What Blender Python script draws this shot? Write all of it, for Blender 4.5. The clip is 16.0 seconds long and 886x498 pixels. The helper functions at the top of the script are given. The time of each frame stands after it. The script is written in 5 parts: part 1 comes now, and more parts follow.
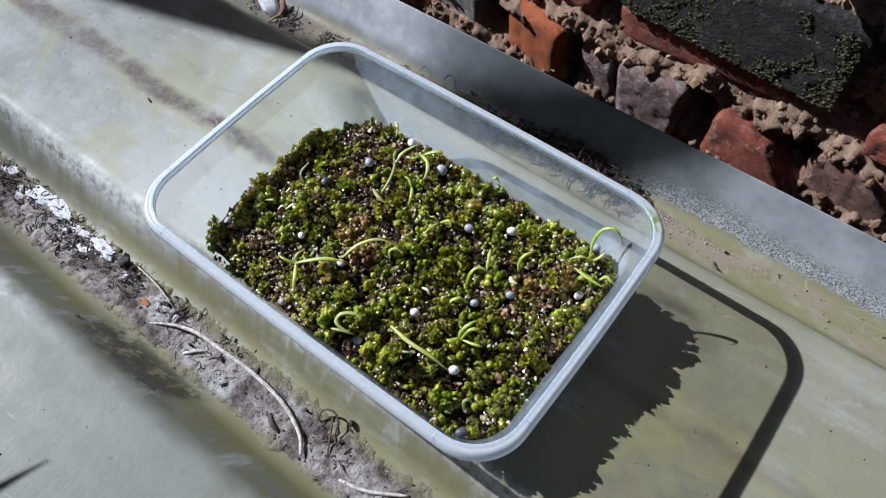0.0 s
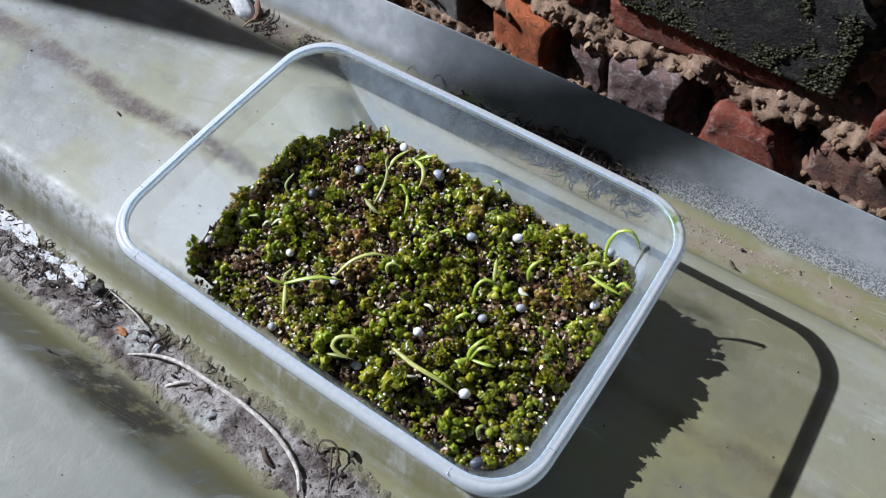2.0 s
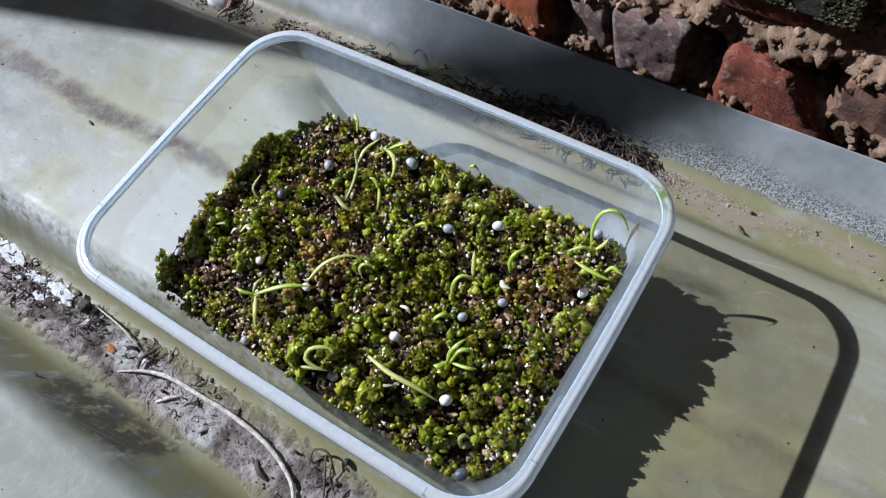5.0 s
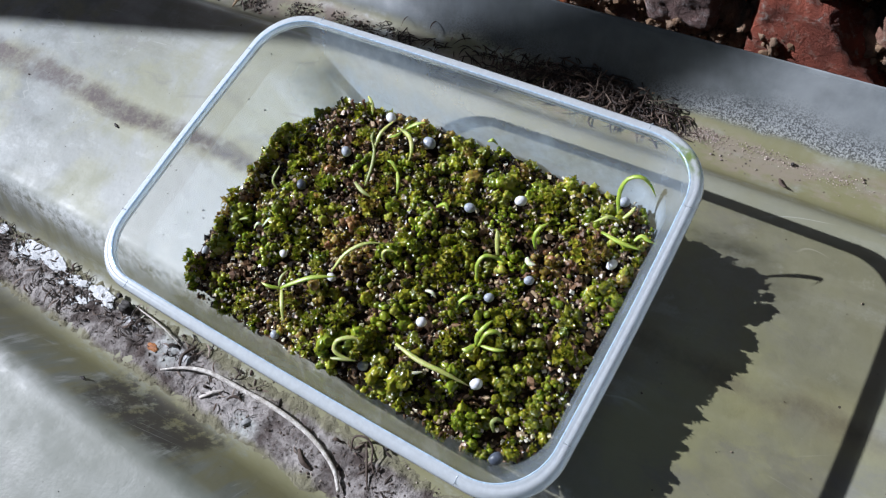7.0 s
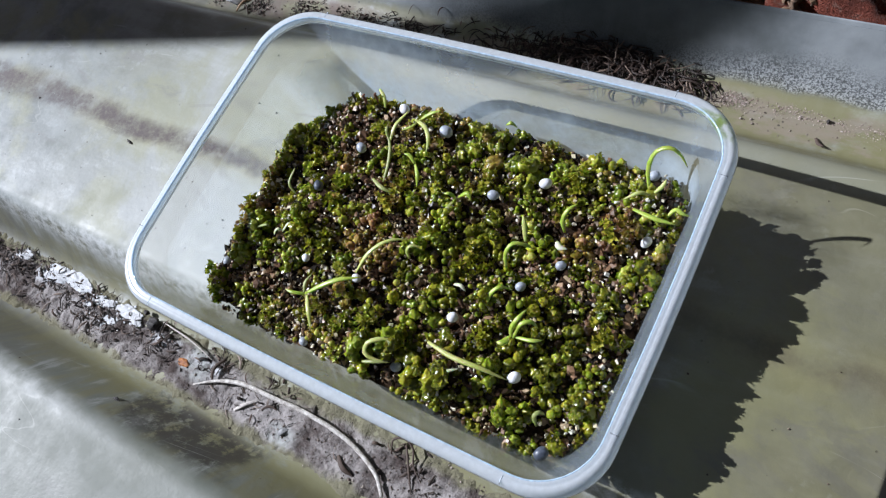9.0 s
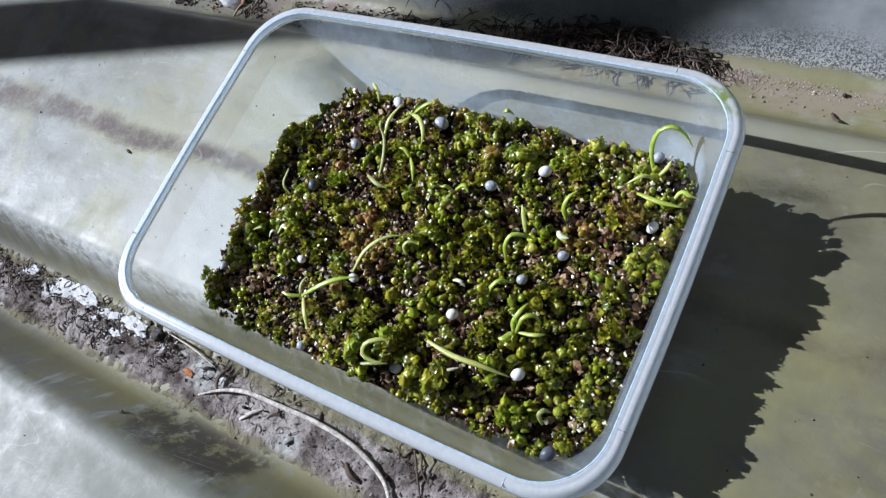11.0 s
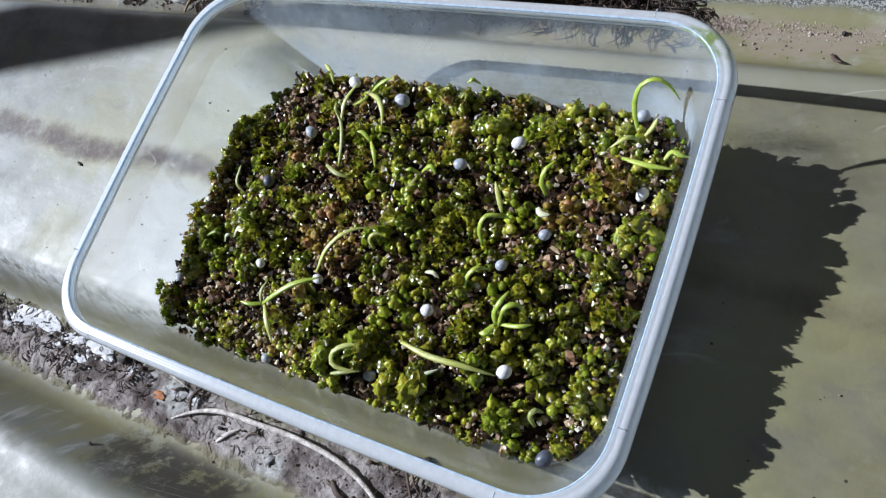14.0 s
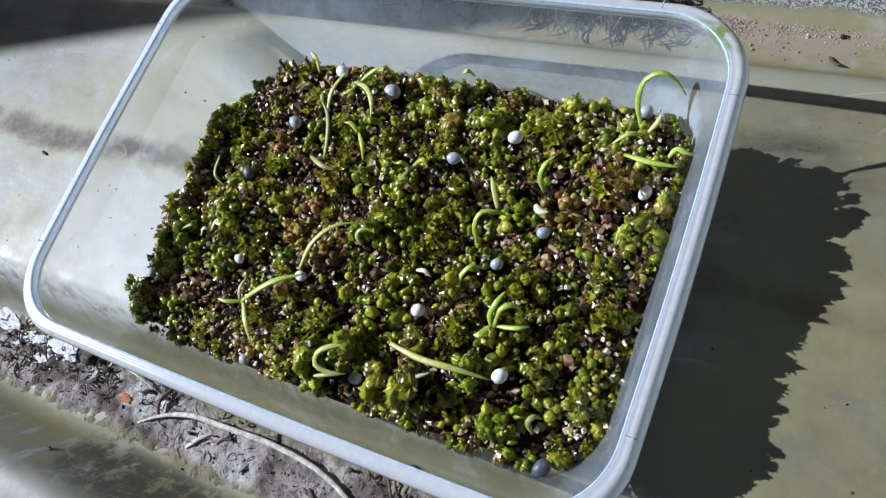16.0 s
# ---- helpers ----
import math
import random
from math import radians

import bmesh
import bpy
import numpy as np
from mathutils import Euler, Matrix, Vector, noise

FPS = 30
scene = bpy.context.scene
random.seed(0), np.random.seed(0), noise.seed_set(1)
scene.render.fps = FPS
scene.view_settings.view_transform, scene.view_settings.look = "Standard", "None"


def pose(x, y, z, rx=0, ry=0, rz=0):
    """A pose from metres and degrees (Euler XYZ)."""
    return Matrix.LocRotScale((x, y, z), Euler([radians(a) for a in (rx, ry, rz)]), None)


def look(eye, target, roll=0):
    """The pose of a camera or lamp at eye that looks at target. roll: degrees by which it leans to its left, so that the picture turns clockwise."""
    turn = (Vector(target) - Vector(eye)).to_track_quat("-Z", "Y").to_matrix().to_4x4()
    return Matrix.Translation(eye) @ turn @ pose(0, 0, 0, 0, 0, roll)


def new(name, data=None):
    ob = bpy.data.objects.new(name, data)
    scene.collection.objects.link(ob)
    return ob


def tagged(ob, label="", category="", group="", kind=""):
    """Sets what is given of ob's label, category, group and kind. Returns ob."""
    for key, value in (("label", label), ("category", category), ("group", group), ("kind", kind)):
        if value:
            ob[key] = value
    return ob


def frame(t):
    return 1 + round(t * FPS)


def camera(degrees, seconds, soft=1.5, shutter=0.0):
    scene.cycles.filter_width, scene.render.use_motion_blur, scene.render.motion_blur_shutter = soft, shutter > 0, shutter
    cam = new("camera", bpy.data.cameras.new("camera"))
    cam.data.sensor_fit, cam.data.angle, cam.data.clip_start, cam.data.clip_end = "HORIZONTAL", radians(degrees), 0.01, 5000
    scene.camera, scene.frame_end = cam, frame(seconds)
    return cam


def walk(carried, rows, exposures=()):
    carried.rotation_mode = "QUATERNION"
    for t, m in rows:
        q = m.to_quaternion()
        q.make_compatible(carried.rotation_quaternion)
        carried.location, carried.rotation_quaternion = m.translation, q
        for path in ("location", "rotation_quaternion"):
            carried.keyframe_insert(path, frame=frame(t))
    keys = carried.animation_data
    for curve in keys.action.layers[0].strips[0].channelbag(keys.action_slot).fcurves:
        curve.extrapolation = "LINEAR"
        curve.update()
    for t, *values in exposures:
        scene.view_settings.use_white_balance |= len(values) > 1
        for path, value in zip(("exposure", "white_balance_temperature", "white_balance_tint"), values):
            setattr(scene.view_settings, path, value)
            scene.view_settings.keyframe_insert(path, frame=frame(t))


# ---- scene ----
cam = camera(61.08, 16.0, soft=1.25)
PATH = [
    (0, (0.12078, -0.11195, 0.27306), (0.04925, -0.03110, 0.10469), -4.23),
    (0.5, (0.11702, -0.10981, 0.26967), (0.04531, -0.02829, 0.10170), -4.64),
    (1, (0.11352, -0.10779, 0.26520), (0.04237, -0.02515, 0.09754), -4.67),
    (1.5, (0.10930, -0.10598, 0.26015), (0.03915, -0.02258, 0.09245), -4.84),
    (2, (0.10639, -0.10466, 0.25512), (0.03757, -0.02032, 0.08734), -4.84),
    (2.5, (0.10438, -0.10289, 0.25120), (0.03625, -0.01907, 0.08288), -5.42),
    (3, (0.10474, -0.09812, 0.24874), (0.03695, -0.01488, 0.07999), -6.12),
    (5.5, (0.11618, -0.07213, 0.24478), (0.03959, -0.00634, 0.07214), -18.97),
    (6, (0.11709, -0.06884, 0.24422), (0.03768, -0.00688, 0.07144), -22.23),
    (6.5, (0.11901, -0.06677, 0.24188), (0.03762, -0.00846, 0.06875), -25.50),
    (7, (0.11900, -0.06548, 0.24055), (0.03682, -0.01004, 0.06685), -28.06),
    (7.5, (0.11611, -0.06403, 0.24132), (0.03231, -0.01067, 0.06774), -30.52),
    (8, (0.11478, -0.06298, 0.23864), (0.02930, -0.01076, 0.06554), -32.63),
    (8.5, (0.11465, -0.06315, 0.23496), (0.02736, -0.01262, 0.06226), -34.95),
    (9, (0.11564, -0.06277, 0.23312), (0.02822, -0.01268, 0.06035), -36.27),
    (11.5, (0.11994, -0.05922, 0.21702), (0.02490, -0.01142, 0.04766), -41.97),
    (12, (0.11922, -0.05889, 0.21337), (0.02349, -0.01168, 0.04423), -43.41),
    (12.5, (0.11830, -0.05743, 0.21105), (0.02163, -0.00982, 0.04256), -44.21),
    (13, (0.11853, -0.05250, 0.20752), (0.02228, -0.00497, 0.03878), -45.04),
    (13.5, (0.11777, -0.05249, 0.20263), (0.02230, -0.00513, 0.03339), -45.65),
    (14, (0.11690, -0.05205, 0.19777), (0.02292, -0.00532, 0.02753), -46.15),
    (14.5, (0.11545, -0.05111, 0.19593), (0.02401, -0.00316, 0.02465), -44.95),
    (15, (0.11118, -0.05149, 0.19519), (0.02091, -0.00295, 0.02345), -44.03),
    (15.5, (0.10929, -0.05334, 0.19159), (0.02087, -0.00359, 0.01922), -42.85),
    (16, (0.10747, -0.05412, 0.19113), (0.02074, -0.00276, 0.01839), -41.52),
]
walk(cam, [(t, look(eye, target, roll)) for t, eye, target, roll in PATH], exposures=[(0.0, 0.12, 5660, 13), (16.0, 0.12, 5620, 13)])

# ---- light: a clear sky and one low sun from beyond the left end of the roof ----
SUN_WAY = Vector((0.66, 0.10, -0.46)).normalized()
world = bpy.data.worlds.new("sky")
scene.world = world
world.use_nodes = True
wn = world.node_tree.nodes
sky = wn.new("ShaderNodeTexSky")
sky.sky_type = "NISHITA"
sky.sun_disc = False
sky.sun_elevation = math.asin(-SUN_WAY.z)
sky.sun_rotation = math.atan2(-SUN_WAY.x, -SUN_WAY.y)
wn["Background"].inputs["Strength"].default_value = 0.0185
world.node_tree.links.new(sky.outputs["Color"], wn["Background"].inputs["Color"])
sun_data = bpy.data.lights.new("sun", "SUN")
sun_data.energy = 6.3
sun_data.angle = radians(0.5)
sun_data.color = (1.0, 0.965, 0.91)
sun = new("sun", sun_data)
sun.matrix_world = look((0, 0, 2), Vector((0, 0, 2)) + SUN_WAY)


# ---- materials ----
class Mat:
    """A node material with short helpers."""

    def __init__(self, name):
        self.m = bpy.data.materials.new(name)
        self.m.use_nodes = True
        self.t = self.m.node_tree
        self.b = self.t.nodes["Principled BSDF"]
        self.out = self.t.nodes["Material Output"]
        self.co = self.n("ShaderNodeTexCoord").outputs["Object"]

    def n(self, kind, data_type="", blend_type="", operation="", interpolation_type="", feature=""):
        node = self.t.nodes.new(kind)
        if data_type:
            node.data_type = data_type
        if blend_type:
            node.blend_type = blend_type
        if operation:
            node.operation = operation
        if interpolation_type:
            node.interpolation_type = interpolation_type
        if feature:
            node.feature = feature
        return node

    def put(self, value, socket):
        if isinstance(value, bpy.types.NodeSocket):
            self.t.links.new(value, socket)
        elif isinstance(value, tuple) and len(value) == 3 and socket.type == "RGBA":
            socket.default_value = (*value, 1)
        else:
            socket.default_value = value

    def noise(self, scale, detail=4.0, rough=0.6, co=None, stretch=None, distortion=0.0):
        node = self.n("ShaderNodeTexNoise")
        node.inputs["Scale"].default_value = scale
        node.inputs["Detail"].default_value = detail
        node.inputs["Roughness"].default_value = rough
        node.inputs["Distortion"].default_value = distortion
        src = co or self.co
        if stretch:
            mp = self.n("ShaderNodeMapping")
            mp.inputs["Scale"].default_value = stretch
            self.t.links.new(src, mp.inputs["Vector"])
            src = mp.outputs["Vector"]
        self.t.links.new(src, node.inputs["Vector"])
        return node.outputs["Fac"]

    def voronoi(self, scale, feature="F1"):
        node = self.n("ShaderNodeTexVoronoi", feature=feature)
        node.inputs["Scale"].default_value = scale
        self.t.links.new(self.co, node.inputs["Vector"])
        return node.outputs["Distance"]

    def ramp(self, fac, lo, hi, a=0.0, b=1.0, smooth=True):
        node = self.n("ShaderNodeMapRange", interpolation_type="SMOOTHSTEP" if smooth else "LINEAR")
        self.put(fac, node.inputs["Value"])
        for k, v in (("From Min", lo), ("From Max", hi), ("To Min", a), ("To Max", b)):
            node.inputs[k].default_value = v
        return node.outputs["Result"]

    def mix(self, fac, a, b):
        node = self.n("ShaderNodeMix", data_type="RGBA")
        self.put(fac, node.inputs[0])
        self.put(a, node.inputs[6])
        self.put(b, node.inputs[7])
        return node.outputs[2]

    def math(self, op, a, b=0.0, c=0.0):
        node = self.n("ShaderNodeMath", operation=op)
        self.put(a, node.inputs[0])
        self.put(b, node.inputs[1])
        self.put(c, node.inputs[2])
        return node.outputs[0]

    def axis(self, which):
        node = self.n("ShaderNodeSeparateXYZ")
        self.t.links.new(self.co, node.inputs[0])
        return node.outputs[which]

    def bump(self, height, distance, strength=1.0):
        node = self.n("ShaderNodeBump")
        node.inputs["Distance"].default_value = distance
        node.inputs["Strength"].default_value = strength
        self.put(height, node.inputs["Height"])
        self.t.links.new(node.outputs["Normal"], self.b.inputs["Normal"])
        return node

    def set(self, **values):
        names = dict(color="Base Color", rough="Roughness", metal="Metallic", spec="Specular IOR Level", coat="Coat Weight",
                     sss="Subsurface Weight", radius="Subsurface Radius", sss_scale="Subsurface Scale", trans="Transmission Weight",
                     ior="IOR", alpha="Alpha", coat_rough="Coat Roughness")
        for k, v in values.items():
            self.put(v, self.b.inputs[names[k]])
        return self

    def island(self):
        return self.n("ShaderNodeNewGeometry").outputs["Random Per Island"]

    def chosen(self, fac, stops):
        node = self.n("ShaderNodeValToRGB")
        node.color_ramp.interpolation = "LINEAR"
        while len(node.color_ramp.elements) < len(stops):
            node.color_ramp.elements.new(0.5)
        for e, (p, c) in zip(node.color_ramp.elements, stops):
            e.position, e.color = p, (*c, 1)
        self.put(fac, node.inputs[0])
        return node.outputs["Color"]


def band(m, axis_value, centre, half, soft):
    """1 within half of centre along an axis, falling to 0 over soft."""
    off = m.math("ABSOLUTE", m.math("SUBTRACT", axis_value, centre))
    return m.ramp(off, half, half + soft, 1.0, 0.0)


def mat_sheet():
    m = Mat("weathered_fibreglass")
    x, y, z = m.axis("X"), m.axis("Y"), m.axis("Z")
    big, mid, fine = m.noise(9, 5), m.noise(55, 6, 0.65), m.noise(420, 4, 0.7)
    streak = m.noise(30, 5, 0.6, stretch=(0.25, 1.6, 1))
    col = m.mix(m.ramp(mid, 0.35, 0.7), (0.225, 0.235, 0.195), (0.36, 0.375, 0.345))
    col = m.mix(m.ramp(big, 0.42, 0.62), col, (0.265, 0.265, 0.18))
    col = m.mix(m.math("MULTIPLY", m.ramp(streak, 0.48, 0.68), 0.65), col, (0.47, 0.49, 0.48))
    blot = m.math("ADD", m.math("MULTIPLY", m.noise(28, 6, 0.7), 0.6), m.math("MULTIPLY", m.noise(110, 5, 0.7), 0.4))
    col = m.mix(m.math("MULTIPLY", m.ramp(blot, 0.50, 0.58), 0.55), col, (0.225, 0.235, 0.165))
    col = m.mix(m.math("MULTIPLY", m.ramp(blot, 0.45, 0.38), 0.45), col, (0.50, 0.53, 0.52))
    # paler, chalkier left with sky glare put into the colour, olive towards the right
    age = m.ramp(m.math("ADD", x, m.math("MULTIPLY", m.math("SUBTRACT", m.noise(12, 4), 0.5), 0.22)), -0.12, 0.12)
    chalk = m.math("MULTIPLY", m.math("MULTIPLY", m.ramp(x, -0.20, -0.11), m.ramp(x, -0.02, 0.10, 1.0, 0.0)), m.ramp(y, -0.048, -0.040))
    col = m.mix(m.math("MULTIPLY", chalk, 0.58), col, (0.53, 0.562, 0.58))
    col = m.mix(m.math("MULTIPLY", m.ramp(x, -0.26, -0.12, 1.0, 0.0), 0.82), col, m.mix(m.ramp(m.noise(22, 6, 0.7), 0.38, 0.6), (0.145, 0.168, 0.172), (0.265, 0.295, 0.305)))
    col = m.mix(m.ramp(age, 0.0, 1.0, 0.0, 0.5), col, (0.215, 0.215, 0.15))
    film = m.math("MULTIPLY", m.ramp(m.math("ADD", y, m.math("MULTIPLY", m.math("SUBTRACT", big, 0.5), 0.05)), -0.095, -0.075, 1.0, 0.0), 0.88)
    col = m.mix(film, col, m.mix(m.ramp(mid, 0.35, 0.7), (0.145, 0.16, 0.135), (0.20, 0.215, 0.19)))
    clouds = m.math("MULTIPLY", m.ramp(m.noise(15, 6, 0.62, distortion=0.6), 0.48, 0.62), m.ramp(y, -0.046, -0.038))
    col = m.mix(m.math("MULTIPLY", clouds, 0.55), col, (0.29, 0.295, 0.165))
    wash = m.math("MULTIPLY", m.ramp(m.noise(40, 7, 0.7, stretch=(0.5, 1.2, 1), distortion=0.8), 0.54, 0.64), m.ramp(m.noise(11, 3), 0.42, 0.58))
    col = m.mix(m.math("MULTIPLY", wash, 0.5), col, (0.20, 0.20, 0.19))
    # brown silt that dried along the middle of the crest
    wander = m.math("MULTIPLY", m.math("SUBTRACT", m.noise(14, 3), 0.5), 0.016)
    line = m.math("ABSOLUTE", m.math("SUBTRACT", m.math("ADD", y, wander), 0.0112))
    ragged = m.math("ADD", line, m.math("MULTIPLY", m.math("SUBTRACT", m.noise(70, 8, 0.75), 0.5), 0.0130))
    taper = m.math("MULTIPLY", m.ramp(x, -0.26, -0.09, 1.0, 0.0, False), 0.0030)
    silt = m.ramp(m.math("SUBTRACT", ragged, taper), 0.0002, 0.0068, 1.0, 0.0)
    silt = m.math("MULTIPLY", silt, m.ramp(m.noise(320, 5, 0.75), 0.30, 0.55, 0.62, 1.0))
    silt = m.math("MULTIPLY", silt, m.ramp(m.noise(48, 6, 0.7), 0.36, 0.58, 0.35, 1.0))
    silt = m.math("MULTIPLY", silt, m.ramp(x, -0.11, -0.07, 1.0, 0.45))
    halo = m.math("MULTIPLY", m.ramp(line, 0.004, 0.013, 1.0, 0.0), m.ramp(m.noise(24, 4), 0.4, 0.6))
    col = m.mix(m.math("MULTIPLY", halo, 0.55), col, (0.30, 0.29, 0.16))
    col = m.mix(m.math("MULTIPLY", silt, 0.95), col, (0.090, 0.068, 0.070))
    # pale runs and olive stains down the slopes of the troughs
    slope = m.math("MULTIPLY", m.ramp(z, -0.0012, -0.006), m.ramp(z, -0.0255, -0.019))
    runs = m.noise(95, 5, 0.65, stretch=(1.0, 0.22, 0.22), distortion=0.5)
    col = m.mix(m.math("MULTIPLY", slope, m.ramp(runs, 0.46, 0.60, 0.0, 0.65)), col, (0.20, 0.19, 0.095))
    col = m.mix(m.math("MULTIPLY", slope, m.ramp(runs, 0.46, 0.36, 0.0, 0.55)), col, (0.46, 0.48, 0.47))
    # olive algae low in the troughs
    low = m.math("MULTIPLY", m.ramp(z, -0.021, -0.008, 1.0, 0.0), m.ramp(m.noise(60, 5, 0.7, stretch=(0.6, 1.4, 1.4)), 0.30, 0.52))
    col = m.mix(m.math("MULTIPLY", low, 0.85), col, (0.19, 0.18, 0.085))
    # pinkish dust lying in the far trough, soot on the rise of the near one
    dust = m.math("MULTIPLY", band(m, y, 0.102, 0.005, 0.007), m.ramp(m.noise(70, 6, 0.75, stretch=(0.5, 1, 1)), 0.46, 0.60))
    col = m.mix(m.math("MULTIPLY", dust, 0.60), col, (0.27, 0.22, 0.19))
    brown = m.math("MULTIPLY", m.math("MULTIPLY", band(m, y, 0.1035, 0.006, 0.006), m.ramp(x, -0.13, -0.09, 1.0, 0.0)), m.ramp(m.noise(55, 6, 0.7), 0.38, 0.56))
    col = m.mix(m.math("MULTIPLY", brown, 0.85), col, (0.15, 0.105, 0.09))
    # trough slopes and floors at the left end, with shade put into the colour
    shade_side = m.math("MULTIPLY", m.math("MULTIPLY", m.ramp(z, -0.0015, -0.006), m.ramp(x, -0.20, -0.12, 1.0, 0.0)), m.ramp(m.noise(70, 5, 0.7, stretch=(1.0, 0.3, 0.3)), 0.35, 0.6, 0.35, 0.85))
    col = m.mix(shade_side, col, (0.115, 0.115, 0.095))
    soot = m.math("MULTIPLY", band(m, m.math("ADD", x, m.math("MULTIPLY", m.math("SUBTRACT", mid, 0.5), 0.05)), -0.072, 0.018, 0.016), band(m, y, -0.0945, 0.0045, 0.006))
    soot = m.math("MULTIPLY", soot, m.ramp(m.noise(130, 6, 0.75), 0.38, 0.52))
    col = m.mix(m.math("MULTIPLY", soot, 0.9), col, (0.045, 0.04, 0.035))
    # faint pale scratches and scuffs
    scratch = m.math("MULTIPLY", m.ramp(m.math("ABSOLUTE", m.math("SUBTRACT", m.noise(26, 2, 0.4, stretch=(0.35, 1.2, 1), distortion=1.2), 0.5)), 0.0, 0.006, 1.0, 0.0), m.ramp(m.noise(20, 3), 0.52, 0.64))
    col = m.mix(m.math("MULTIPLY", scratch, 0.30), col, (0.60, 0.61, 0.57))
    # fine grit
    dots = m.ramp(m.voronoi(300), 0.10, 0.16, 1.0, 0.0)
    dots = m.math("MULTIPLY", dots, m.ramp(m.noise(90, 2), 0.60, 0.68))
    col = m.mix(dots, col, (0.07, 0.06, 0.05))
    # chalky white bloom on the upstand and on the worn fold beside the tub
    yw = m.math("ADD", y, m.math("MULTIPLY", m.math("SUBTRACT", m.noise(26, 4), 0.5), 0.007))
    # shade on the upstand's middle is put into the colour, lighter at both ends
    shade_free = m.ramp(m.math("ADD", x, m.math("MULTIPLY", m.math("SUBTRACT", m.noise(18, 4), 0.5), 0.12)), 0.02, 0.13, 0.0, 1.0)
    shade_free = m.math("MAXIMUM", shade_free, m.ramp(m.math("ADD", x, m.math("MULTIPLY", m.math("SUBTRACT", big, 0.5), 0.06)), -0.115, -0.035, 1.0, 0.0))
    face = m.mix(m.ramp(m.noise(34, 5), 0.3, 0.7), m.mix(shade_free, (0.038, 0.046, 0.057), (0.20, 0.225, 0.245)), m.mix(shade_free, (0.075, 0.088, 0.104), (0.38, 0.41, 0.44)))
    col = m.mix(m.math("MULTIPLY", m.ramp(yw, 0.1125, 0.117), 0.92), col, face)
    pale = m.math("MULTIPLY", m.ramp(m.math("ADD", x, m.math("MULTIPLY", m.math("SUBTRACT", m.noise(30, 5), 0.5), 0.09)), -0.125, -0.060, 1.0, 0.0), m.ramp(yw, 0.1150, 0.1190))
    col = m.mix(m.math("MULTIPLY", pale, 0.8), col, m.mix(m.ramp(m.noise(46, 6, 0.7), 0.35, 0.65), (0.42, 0.45, 0.48), (0.66, 0.68, 0.70)))
    grainy = m.math("ADD", m.math("MULTIPLY", m.noise(1300, 3, 0.7), 0.6), m.math("MULTIPLY", m.noise(3200, 2, 0.6), 0.4))
    speck = m.math("MULTIPLY", m.math("MULTIPLY", m.math("MULTIPLY", m.ramp(x, -0.09, -0.03), m.ramp(yw, 0.1130, 0.1150)), m.ramp(yw, 0.1165, 0.1225, 1.0, 0.0)), m.ramp(grainy, 0.49, 0.54))
    col = m.mix(m.math("MULTIPLY", speck, 0.85), col, (0.05, 0.052, 0.055))
    bloom = m.math("MULTIPLY", m.math("MULTIPLY", m.ramp(yw, 0.1135, 0.1150), m.ramp(yw, 0.1160, 0.1210, 1.0, 0.0)), m.math("MULTIPLY", m.ramp(x, 0.03, 0.09), m.ramp(grainy, 0.50, 0.46)))
    col = m.mix(m.math("MULTIPLY", bloom, 0.5), col, (0.62, 0.64, 0.66))
    wob = m.math("ADD", y, m.math("MULTIPLY", m.math("SUBTRACT", mid, 0.5), 0.006))
    fold = m.math("MULTIPLY", m.ramp(x, -0.26, -0.14, 0.35, 1.0), band(m, wob, -0.0465, 0.0008, 0.0042))
    fold = m.math("MULTIPLY", fold, m.ramp(m.noise(240, 6, 0.75), 0.36, 0.62))
    # soft white highlight on the near crest's fold is put into the colour
    crest_highlight = m.math("MULTIPLY", band(m, wob, -0.1075, 0.0005, 0.0065), m.math("MULTIPLY", m.ramp(x, -0.16, -0.06, 0.75, 0.0), m.ramp(m.noise(60, 4, 0.6), 0.32, 0.68)))
    col = m.mix(m.math("MULTIPLY", m.math("MAXIMUM", fold, crest_highlight), 0.75), col, (0.70, 0.72, 0.72))
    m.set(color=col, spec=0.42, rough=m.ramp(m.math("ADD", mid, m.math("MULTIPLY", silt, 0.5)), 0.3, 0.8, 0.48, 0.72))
    h = m.math("ADD", m.math("MULTIPLY", mid, 0.8), m.math("MULTIPLY", fine, 0.25))
    m.bump(h, 0.0006, 0.5)
    return m.m


